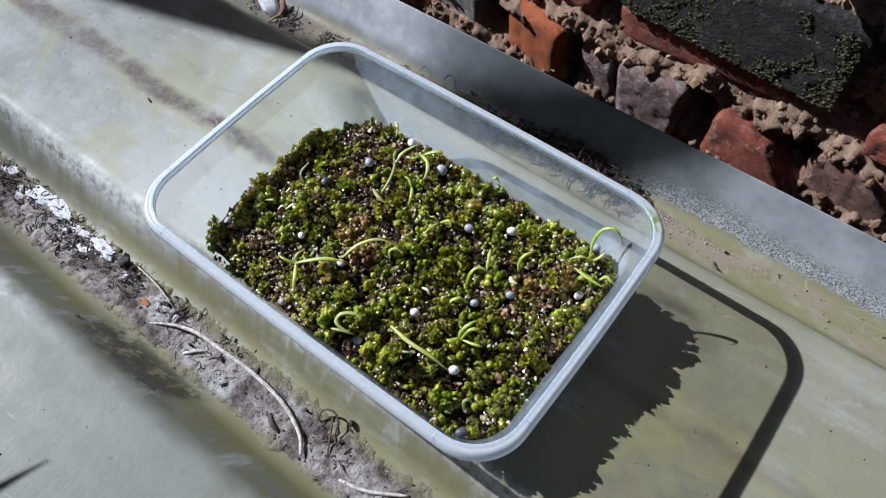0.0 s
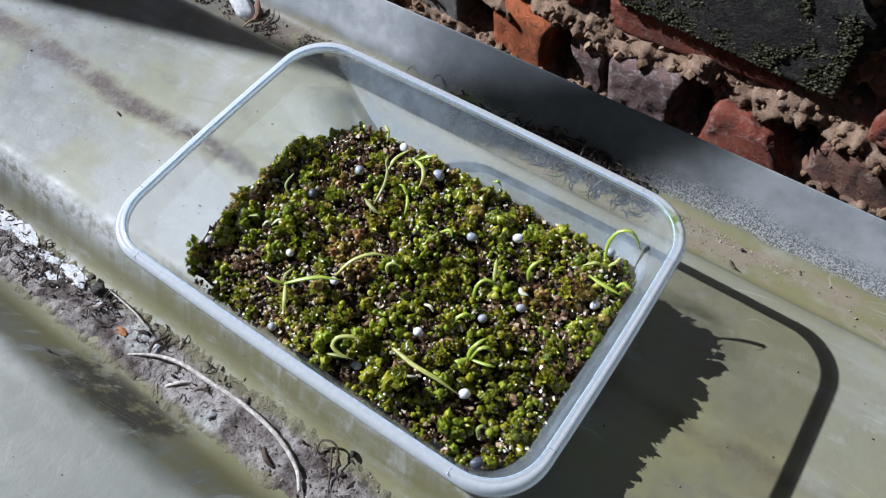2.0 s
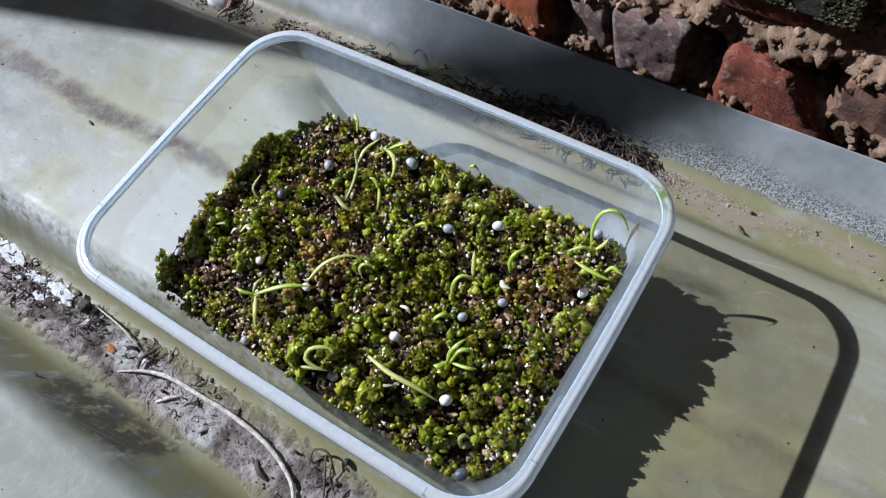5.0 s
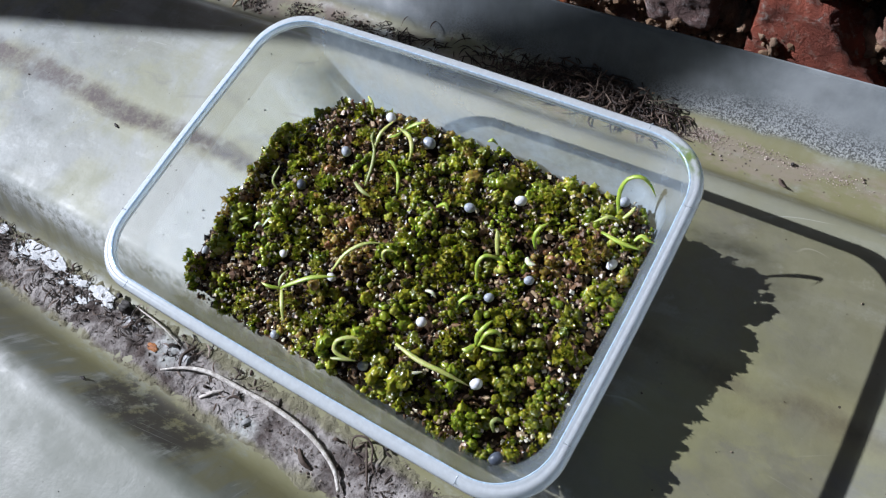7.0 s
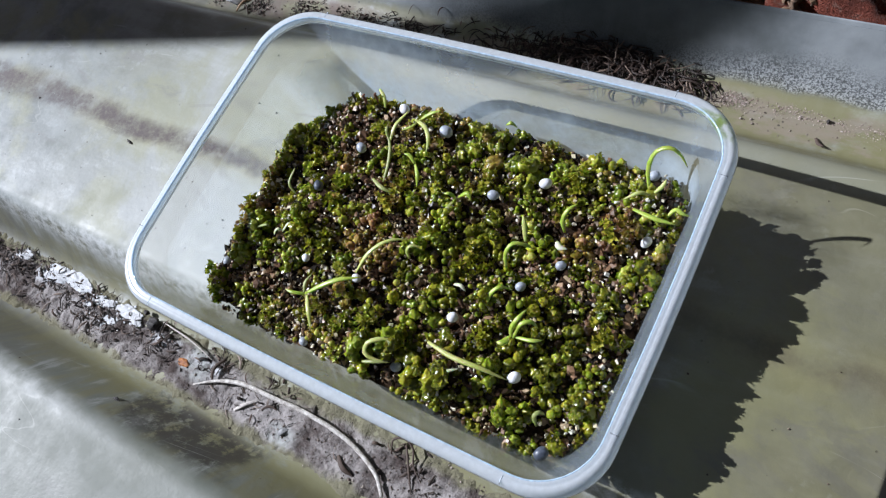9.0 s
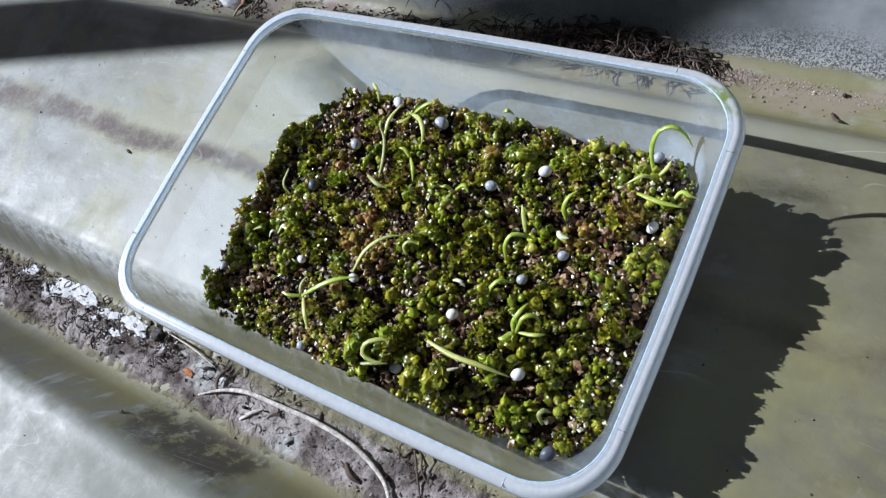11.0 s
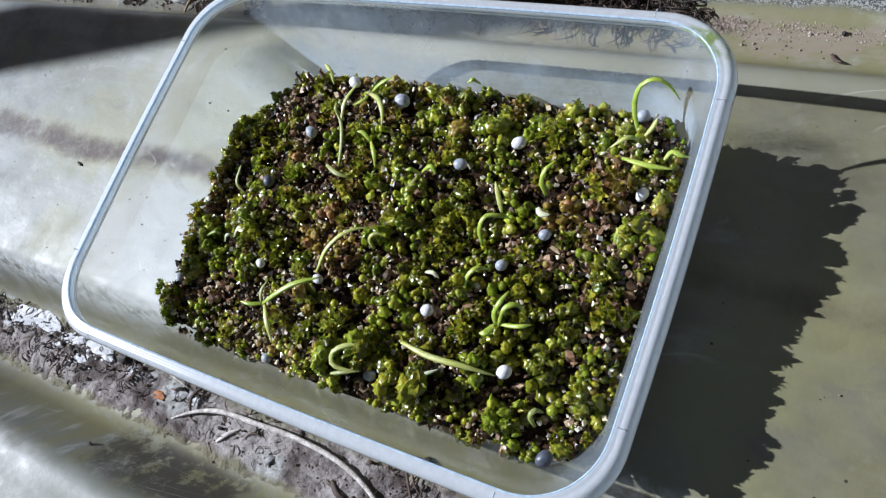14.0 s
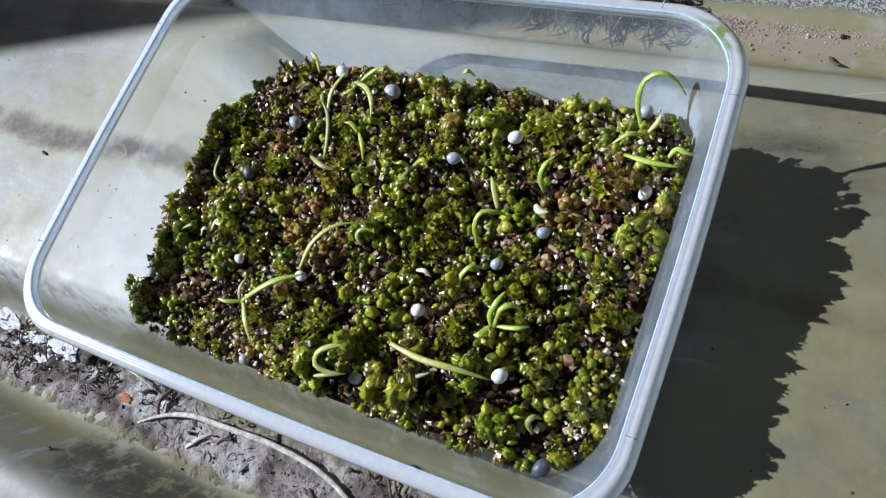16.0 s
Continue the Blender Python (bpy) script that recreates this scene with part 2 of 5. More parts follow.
def mat_plastic(name, milk, tint, rough, gloss=1.0, algae=False, damp_lit=False, front=0.5):
    """Thin clouded polypropylene: most light passes straight, some is scattered, and the skin shines."""
    m = Mat(name)
    cloud = m.ramp(m.noise(120 if damp_lit else 500, 4, 0.6), 0.3, 0.75, milk * 0.94 if algae else milk * 0.75, milk * 1.06 if algae else milk * 1.25)
    if damp_lit:
        far = m.ramp(m.axis("Y"), 0.030, 0.043)
        low = m.ramp(m.math("ADD", m.axis("Z"), m.math("MULTIPLY", m.math("SUBTRACT", m.noise(45, 4), 0.5), 0.010)), 0.0255, 0.0345, 1.0, 0.0)
        # the light on each wall is also put into its cloudiness
        clearer = m.math("MULTIPLY", far, m.ramp(m.axis("X"), -0.060, 0.010, -0.60, 0.15))
        cloud = m.math("MULTIPLY", cloud, m.math("SUBTRACT", 1.0, clearer))
        cloud = m.math("MULTIPLY", cloud, m.ramp(m.axis("X"), 0.070, 0.0765, 1.0, 1.15))
        cloud = m.math("MULTIPLY", cloud, m.math("MULTIPLY", m.ramp(m.axis("X"), -0.072, -0.056, 0.50, 1.0), m.ramp(m.axis("Z"), 0.0011, 0.006, 0.45, 1.0)))
        cloud = m.math("ADD", cloud, m.math("MULTIPLY", m.math("MULTIPLY", far, low), m.ramp(m.noise(60, 4), 0.3, 0.7, 0.22, 0.42)))
    clear = m.n("ShaderNodeBsdfTransparent")
    m.put(m.mix(m.ramp(m.axis("X"), -0.072, -0.056, 1.0, 0.0), tint, (0.985, 0.975, 0.935)) if damp_lit else tint, clear.inputs["Color"])
    lit = m.n("ShaderNodeBsdfTranslucent")
    m.put((0.86, 0.94, 1.0) if algae else (0.70, 0.87, 1.0), lit.inputs["Color"])
    dif = m.n("ShaderNodeBsdfDiffuse")
    skin = (0.93, 0.96, 1.0) if algae else (0.72, 0.86, 1.0)
    if algae:
        smear = m.math("MULTIPLY", m.ramp(m.axis("X"), 0.045, 0.062), m.ramp(m.axis("Y"), 0.0545, 0.0566, 1.0, 0.0))
        smear = m.math("MULTIPLY", smear, m.ramp(m.axis("Y"), 0.045, 0.052))
        smear = m.math("MULTIPLY", smear, m.ramp(m.noise(220, 4), 0.42, 0.56))
        skin = m.mix(smear, skin, (0.30, 0.42, 0.03))
    m.put(skin, dif.inputs["Color"])
    scatter = m.n("ShaderNodeMixShader")
    m.put(m.math("MULTIPLY", m.math("MAXIMUM", m.ramp(m.axis("Y"), 0.030, 0.043, front, 0.58), m.ramp(m.axis("X"), 0.070, 0.0765, front, 0.5)), m.ramp(m.axis("X"), -0.072, -0.062, 1.3, 1.0)) if damp_lit else front, scatter.inputs[0])
    m.t.links.new(lit.outputs[0], scatter.inputs[1])
    m.t.links.new(dif.outputs[0], scatter.inputs[2])
    body = m.n("ShaderNodeMixShader")
    m.put(cloud, body.inputs[0])
    m.t.links.new(clear.outputs[0], body.inputs[1])
    m.t.links.new(scatter.outputs[0], body.inputs[2])
    shine = m.n("ShaderNodeBsdfGlossy")
    shine.inputs["Roughness"].default_value = rough
    facing = m.n("ShaderNodeLayerWeight").outputs["Facing"]
    edge_gloss = m.math("ADD", m.math("MULTIPLY", m.math("POWER", facing, 5.0), 0.9), 0.035)
    top = m.n("ShaderNodeMixShader")
    m.put(m.math("MULTIPLY", edge_gloss, gloss), top.inputs[0])
    m.t.links.new(body.outputs[0], top.inputs[1])
    m.t.links.new(shine.outputs[0], top.inputs[2])
    m.t.links.new(top.outputs[0], m.out.inputs["Surface"])
    return m.m


def mat_soil():
    m = Mat("wet_soil")
    col = m.mix(m.ramp(m.noise(500, 5), 0.35, 0.7), (0.014, 0.008, 0.004), (0.055, 0.032, 0.016))
    m.set(color=col, rough=0.85, spec=0.12)
    m.bump(m.noise(900, 4), 0.001)
    return m.m


def mat_pieces(name, stops, rough=0.5, spec=0.5, sss=0.0, bump=1200, coat=0.0, shade=0.5, clear=0.0, thin=0.0):
    """Many small pieces, each with its own colour along the ramp; thin ones let light through."""
    m = Mat(name)
    col = m.chosen(m.island(), stops)
    grain = m.noise(bump, 3, 0.6)
    dark = m.n("ShaderNodeMix", data_type="RGBA", blend_type="MULTIPLY")
    dark.inputs[0].default_value = shade
    m.put(col, dark.inputs[6])
    m.put(m.chosen(grain, [(0.25, (0.45, 0.45, 0.45)), (0.7, (1.25, 1.25, 1.2))]), dark.inputs[7])
    m.set(color=dark.outputs[2], rough=rough, spec=spec, coat=coat, coat_rough=0.10)
    if sss:
        m.set(sss=sss, radius=(0.7, 1.0, 0.22), sss_scale=0.0011)
    if clear:
        m.set(trans=clear, ior=1.34)
    m.bump(grain, 0.0003, 0.35 if coat else 0.6)
    if thin:
        through_light = m.n("ShaderNodeBsdfTranslucent")
        m.put(dark.outputs[2], through_light.inputs["Color"])
        both = m.n("ShaderNodeMixShader")
        both.inputs[0].default_value = thin
        m.t.links.new(m.b.outputs[0], both.inputs[1])
        m.t.links.new(through_light.outputs[0], both.inputs[2])
        m.t.links.new(both.outputs[0], m.out.inputs["Surface"])
    return m.m


def mat_plain(name, a, b, scale, rough=0.6, bump=0.0004, sss=0.0, coat=0.0):
    m = Mat(name)
    g = m.noise(scale, 5, 0.65)
    g2 = m.noise(scale * 7, 4, 0.65)
    m.set(color=m.mix(m.ramp(m.math("ADD", m.math("MULTIPLY", g, 0.65), m.math("MULTIPLY", g2, 0.35)), 0.36, 0.64), a, b), rough=rough, coat=coat)
    if sss:
        m.set(sss=sss, radius=(0.5, 1.0, 0.2), sss_scale=0.001)
    m.bump(g2, bump, 0.7)
    return m.m


def mat_brick(name, face, worn, lichen=0.0, lichen_col=(0.5, 0.5, 0.46), rough=0.75):
    m = Mat(name)
    a, b, c = m.noise(35, 5, 0.6), m.noise(160, 6, 0.7), m.noise(900, 4, 0.7)
    col = m.mix(m.ramp(a, 0.3, 0.7), face, tuple(v * 0.55 for v in face))
    col = m.mix(m.math("MULTIPLY", m.ramp(b, 0.5, 0.66), 0.75), col, worn)
    if lichen:
        col = m.mix(m.math("MULTIPLY", m.ramp(m.math("ADD", m.math("MULTIPLY", m.noise(60, 5, 0.7), 0.6), m.math("MULTIPLY", b, 0.4)), 0.62 - lichen * 0.2, 0.72 - lichen * 0.2), 0.85), col, lichen_col)
    col = m.mix(m.ramp(c, 0.62, 0.75), col, (0.04, 0.03, 0.025))
    m.set(color=col, rough=rough)
    m.bump(m.math("ADD", m.math("ADD", b, m.math("MULTIPLY", c, 0.5)), m.math("MULTIPLY", m.noise(420, 5, 0.8), 0.6)), 0.0034, 1.0)
    return m.m


M = dict(
    sheet=mat_sheet(),
    plastic=mat_plastic("clouded_plastic", 0.25, (0.960, 0.915, 0.775), 0.25, 0.8, damp_lit=True, front=0.28),
    drops=mat_plastic("water_drops", 0.55, (0.95, 0.95, 0.95), 0.1, 1.0),
    rim=mat_plastic("thick_plastic_rim", 0.80, (0.88, 0.94, 1.0), 0.20, 1.7, True, front=0.52),
    lip=mat_plastic("highlight_plastic_edge", 0.88, (0.9, 0.95, 1.0), 0.10, 1.3, front=0.6),
    soil=mat_soil(),
    crumbs=mat_pieces("soil_crumbs", [(0.0, (0.008, 0.006, 0.004)), (0.45, (0.024, 0.016, 0.009)), (0.8, (0.06, 0.038, 0.020)), (1.0, (0.13, 0.09, 0.05))], 0.34, 0.4, coat=0.3),
    brown=mat_pieces("brown_crumbs", [(0.0, (0.050, 0.026, 0.014)), (0.45, (0.160, 0.086, 0.046)), (0.8, (0.30, 0.185, 0.105)), (1.0, (0.50, 0.38, 0.24))], 0.42, 0.4, coat=0.2),
    moss_deep=mat_pieces("deep_moss", [(0.0, (0.098, 0.109, 0.008)), (0.6, (0.271, 0.286, 0.019)), (1.0, (0.522, 0.495, 0.040))], 0.22, 0.5, 0.8, coat=0.8, shade=0.35, clear=0.25, thin=0.18),
    moss_green=mat_pieces("green_moss", [(0.0, (0.132, 0.179, 0.011)), (0.6, (0.325, 0.400, 0.027)), (1.0, (0.580, 0.610, 0.070))], 0.22, 0.5, 0.8, coat=0.8, shade=0.35, clear=0.25, thin=0.18),
    moss_lime=mat_pieces("lime_moss", [(0.0, (0.205, 0.235, 0.018)), (0.6, (0.422, 0.440, 0.045)), (1.0, (0.668, 0.657, 0.153))], 0.22, 0.5, 0.8, coat=0.8, shade=0.35, clear=0.25, thin=0.18),
    moss_gold=mat_pieces("gold_moss", [(0.0, (0.172, 0.124, 0.022)), (0.6, (0.380, 0.283, 0.057)), (1.0, (0.644, 0.483, 0.187))], 0.22, 0.5, 0.8, coat=0.8, shade=0.35, clear=0.25, thin=0.18),
    moss_brown=mat_pieces("brown_moss", [(0.0, (0.127, 0.064, 0.023)), (0.6, (0.327, 0.176, 0.068)), (1.0, (0.596, 0.339, 0.162))], 0.28, 0.5, 0.6, coat=0.5, shade=0.4, clear=0.15, thin=0.12),
    moss_leaf=mat_pieces("moss_leaves", [(0.0, (0.132, 0.168, 0.011)), (0.45, (0.340, 0.375, 0.023)), (0.85, (0.667, 0.605, 0.070)), (1.0, (0.444, 0.245, 0.093))], 0.30, 0.5, 0.0, shade=0.3, coat=0.4, thin=0.45),
    flake=mat_pieces("vermiculite_flakes", [(0.0, (0.50, 0.38, 0.20)), (0.45, (0.76, 0.67, 0.46)), (1.0, (0.95, 0.92, 0.84))], 0.22, 0.8, coat=0.7, shade=0.2),
    seed_green=mat_plain("seedling_green", (0.27, 0.38, 0.03), (0.46, 0.55, 0.10), 300, 0.35, 0.0001, 0.35, coat=0.3),
    seed_olive=mat_plain("seedling_olive", (0.36, 0.40, 0.08), (0.54, 0.56, 0.20), 300, 0.4, 0.0001, 0.35, coat=0.3),
    seed_pale=mat_plain("seedling_pale", (0.48, 0.54, 0.30), (0.72, 0.74, 0.55), 300, 0.4, 0.0001, 0.3),
    seed_dull=mat_plain("seedling_dull", (0.20, 0.24, 0.05), (0.34, 0.36, 0.13), 300, 0.45, 0.0001, 0.2),
    prill_white=mat_plain("white_prill", (0.72, 0.74, 0.78), (0.86, 0.87, 0.90), 700, 0.35, 0.0001, coat=0.3),
    prill_grey=mat_plain("grey_prill", (0.28, 0.31, 0.37), (0.46, 0.50, 0.57), 700, 0.35, 0.0001, coat=0.3),
    prill_slate=mat_plain("slate_prill", (0.055, 0.065, 0.09), (0.11, 0.13, 0.17), 700, 0.35, 0.0001, coat=0.3),
    straw=mat_plain("bleached_straw", (0.42, 0.38, 0.35), (0.74, 0.70, 0.66), 600, 0.7, 0.0003),
    bleached=mat_plain("white_straw", (0.36, 0.32, 0.29), (0.84, 0.81, 0.77), 420, 0.6, 0.0006),
    dry=mat_pieces("dry_needles", [(0.0, (0.018, 0.014, 0.012)), (0.5, (0.06, 0.043, 0.035)), (0.85, (0.14, 0.10, 0.08)), (1.0, (0.32, 0.26, 0.22))], 0.7, 0.3),
    needles=mat_pieces("brown_needles", [(0.0, (0.010, 0.007, 0.006)), (0.5, (0.035, 0.022, 0.017)), (0.88, (0.085, 0.055, 0.042)), (1.0, (0.24, 0.18, 0.14))], 0.65, 0.3),
    grit=mat_pieces("grit", [(0.0, (0.04, 0.03, 0.026)), (0.5, (0.13, 0.10, 0.085)), (1.0, (0.42, 0.37, 0.33))], 0.8, 0.3),
    grey_scrap=mat_plain("grey_leaf_scrap", (0.16, 0.165, 0.17), (0.34, 0.345, 0.35), 500, 0.7),
    rust=mat_plain("orange_leaf_bit", (0.20, 0.055, 0.010), (0.48, 0.18, 0.03), 500, 0.6),
    rust_dark=mat_plain("red_brown_tip", (0.10, 0.035, 0.015), (0.26, 0.10, 0.05), 700, 0.5),
    pink_dust=mat_pieces("pink_dust", [(0.0, (0.22, 0.16, 0.14)), (0.6, (0.42, 0.34, 0.31)), (1.0, (0.62, 0.55, 0.51))], 0.9, 0.2),
    black=mat_plain("blackened_husk", (0.008, 0.006, 0.006), (0.03, 0.022, 0.02), 500, 0.6),
    chalk=mat_plain("white_crust", (0.55, 0.57, 0.60), (0.85, 0.86, 0.88), 300, 0.9, 0.0006),
    tan=mat_plain("tan_bud", (0.20, 0.12, 0.06), (0.42, 0.28, 0.15), 400, 0.7),
    strap=mat_plain("strap_leaf", (0.06, 0.11, 0.03), (0.10, 0.16, 0.05), 20, 0.5),
    mortar=mat_plain("sandy_mortar", (0.20, 0.125, 0.080), (0.38, 0.27, 0.19), 140, 0.95, 0.003),
    rubble=mat_pieces("mortar_crumbs", [(0.0, (0.10, 0.060, 0.038)), (0.6, (0.22, 0.145, 0.092)), (1.0, (0.34, 0.245, 0.17))], 0.95, 0.2, shade=0.6),
    timber=mat_plain("sky_block_dark", (0.012, 0.010, 0.008), (0.030, 0.024, 0.019), 25, 0.9, 0.002),
    wall_moss=mat_pieces("wall_moss", [(0.0, (0.038, 0.038, 0.024)), (0.5, (0.109, 0.115, 0.060)), (1.0, (0.229, 0.229, 0.168))], 0.95, 0.1, shade=0.6),
    ground=mat_plain("dark_ground", (0.03, 0.025, 0.02), (0.09, 0.07, 0.05), 30, 0.95, 0.003),
)


# ---- building helpers ----
def link(name, bm, material, parent=None, smooth=True):
    me = bpy.data.meshes.new(name)
    bm.to_mesh(me)
    bm.free()
    me.materials.append(material)
    if smooth:
        me.shade_smooth()
    ob = new(name, me)
    ob.parent = parent
    return ob


def part(name, bm, material, parent, label="", smooth=True):
    ob = link(name, bm, material, parent, smooth)
    return tagged(ob, label) if label else ob


def from_arrays(name, verts, faces, material, parent=None, smooth=True):
    me = bpy.data.meshes.new(name)
    me.from_pydata(verts, [], faces)
    me.materials.append(material)
    if smooth:
        me.shade_smooth()
    ob = new(name, me)
    ob.parent = parent
    return ob


def fbm(x, y, z=0.0, scale=1.0, octaves=4):
    v, a, s = 0.0, 1.0, scale
    for _ in range(octaves):
        v += a * noise.noise((x * s, y * s, z * s))
        a *= 0.5
        s *= 2.1
    return v


def round_corners(points, radii, steps=5):
    """An open polyline in (y, z) with its inner corners rounded."""
    out = [points[0]]
    for a, b, c, r in zip(points, points[1:], points[2:], radii):
        a, b, c = Vector(a), Vector(b), Vector(c)
        u, v = (a - b).normalized(), (c - b).normalized()
        r = min(r, (a - b).length * 0.48, (c - b).length * 0.48)
        p, q = b + u * r, b + v * r
        for i in range(steps + 1):
            k = i / steps
            out.append(tuple((p * (1 - k) ** 2 + b * 2 * k * (1 - k) + q * k * k)))
    out.append(points[-1])
    return out


def densify(points, longest):
    out = [points[0]]
    for a, b in zip(points, points[1:]):
        n = max(1, math.ceil((Vector(b) - Vector(a)).length / longest))
        for i in range(1, n + 1):
            out.append(tuple(Vector(a).lerp(Vector(b), i / n)))
    return out


# ---- the roof sheet: broad flat crests, narrow troughs, an upstand along the wall ----
FLOOR_NEAR, FLOOR_FAR = -0.0262, -0.0228
PITCH = 0.1820
X0, X1 = -1.1, 0.75


def trough_line(y0):
    """From the crest edge at y0 down, across and up again, towards -y."""
    return [(y0, 0.0), (y0 - 0.0135, FLOOR_NEAR), (y0 - 0.0445, FLOOR_NEAR), (y0 - 0.0605, 0.0)]


def sheet_line():
    pts, rad = [], []
    edge = [(0.1292, 0.0035), (0.1281, 0.0055), (0.1262, 0.0020), (0.1175, -0.0160), (0.1125, FLOOR_FAR), (0.0925, FLOOR_FAR), (0.0765, 0.0)]
    er = [0.001, 0.002, 0.006, 0.007, 0.004, 0.004]
    pts += edge
    rad += er
    for k in range(3):
        y0 = -0.0445 - k * PITCH
        pts += trough_line(y0)
        rad += [0.0045, 0.006, 0.006, 0.006]
    pts.append((-0.62, 0.0))
    return densify(round_corners(pts, rad), 0.006)


def build_sheet():
    line = sheet_line()
    xs = [X0 + i * 0.0125 for i in range(int((X1 - X0) / 0.0125) + 1)]
    verts, faces = [], []
    n = len(line)
    normals = []
    for i in range(n):
        a, b = Vector(line[max(i - 1, 0)]), Vector(line[min(i + 1, n - 1)])
        d = (b - a).normalized()
        normals.append((-d.y, d.x) if -(-d.y) * 0 + d.x >= 0 else (d.y, -d.x))
    for side in (0, 1):
        for x in xs:
            for (y, z), (ny, nz) in zip(line, normals):
                w = 0.0005 * fbm(x, y, 3.1, 9, 2)
                if -0.0445 < y < 0.0765:
                    w *= 0.25
                t = -0.0018 * side
                verts.append((x, y - abs(ny) * 0 + ny * t, z + w + nz * t))
    m = len(xs)
    for side in (0, 1):
        base = side * m * n
        for i in range(m - 1):
            for j in range(n - 1):
                q = (base + i * n + j, base + (i + 1) * n + j, base + (i + 1) * n + j + 1, base + i * n + j + 1)
                faces.append(q if side else q[::-1])
    for i in range(m - 1):
        for j in (0, n - 1):
            faces.append((i * n + j, (i + 1) * n + j, m * n + (i + 1) * n + j, m * n + i * n + j))
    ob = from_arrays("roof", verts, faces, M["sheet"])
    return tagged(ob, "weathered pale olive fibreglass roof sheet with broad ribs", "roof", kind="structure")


roof = build_sheet()


# ---- the tub ----
RIM_Z = 0.046
RIM_X, RIM_Y = 0.0860, 0.0597
FOOT_X, FOOT_Y = 0.0668, 0.0412


def ring(hx, hy, r, z, bow=0.0, steps=14):
    """A rounded rectangle, its sides bowed outwards by bow."""
    pts = []
    for k, (sx, sy) in enumerate(((1, 1), (-1, 1), (-1, -1), (1, -1))):
        cx, cy = sx * (hx - r), sy * (hy - r)
        for i in range(steps + 1):
            a = math.pi / 2 * (k + i / steps)
            pts.append((cx + r * math.cos(a), cy + r * math.sin(a)))
        nx, ny = [(-1, 1), (-1, -1), (1, -1), (1, 1)][k]
        ex, ey = nx * (hx - r) if k in (0, 2) else sx * hx, sy * hy if k in (0, 2) else ny * (hy - r)
        x, y = pts[-1]
        for i in range(1, 6):
            f = i / 6
            b = bow * math.sin(math.pi * f)
            px, py = x + (ex - x) * f, y + (ey - y) * f
            pts.append((px, py + b * sy) if k in (0, 2) else (px + b * sx, py))
    sx, sy = foot_shift(z)
    return [(x + sx, y + sy, z) for x, y in pts]


def loft(rings, close_first=False, close_last=False, loop=False):
    bm = bmesh.new()
    vs = [[bm.verts.new(p) for p in r] for r in rings]
    pairs = list(zip(vs, vs[1:])) + ([(vs[-1], vs[0])] if loop else [])
    n = len(rings[0])
    for a, b in pairs:
        for i in range(n):
            j = (i + 1) % n
            bm.faces.new((a[i], a[j], b[j], b[i]))
    if close_first:
        bm.faces.new(vs[0][::-1])
    if close_last:
        bm.faces.new(vs[-1])
    bmesh.ops.recalc_face_normals(bm, faces=bm.faces)
    return bm


def side_ring(z, inset=0.0):
    """The tub's wall at a height."""
    k = z / RIM_Z
    hx = FOOT_X + (0.0826 - FOOT_X) * k - inset
    hy = FOOT_Y + (0.0563 - FOOT_Y) * k - inset
    return hx, hy, 0.0150 + 0.0025 * k - inset, z


def foot_shift(z):
    """The foot stands a little off the rim's middle."""
    k = 1 - max(0.0, min(1.0, z / RIM_Z))
    return 0.0035 * k, -0.0025 * k


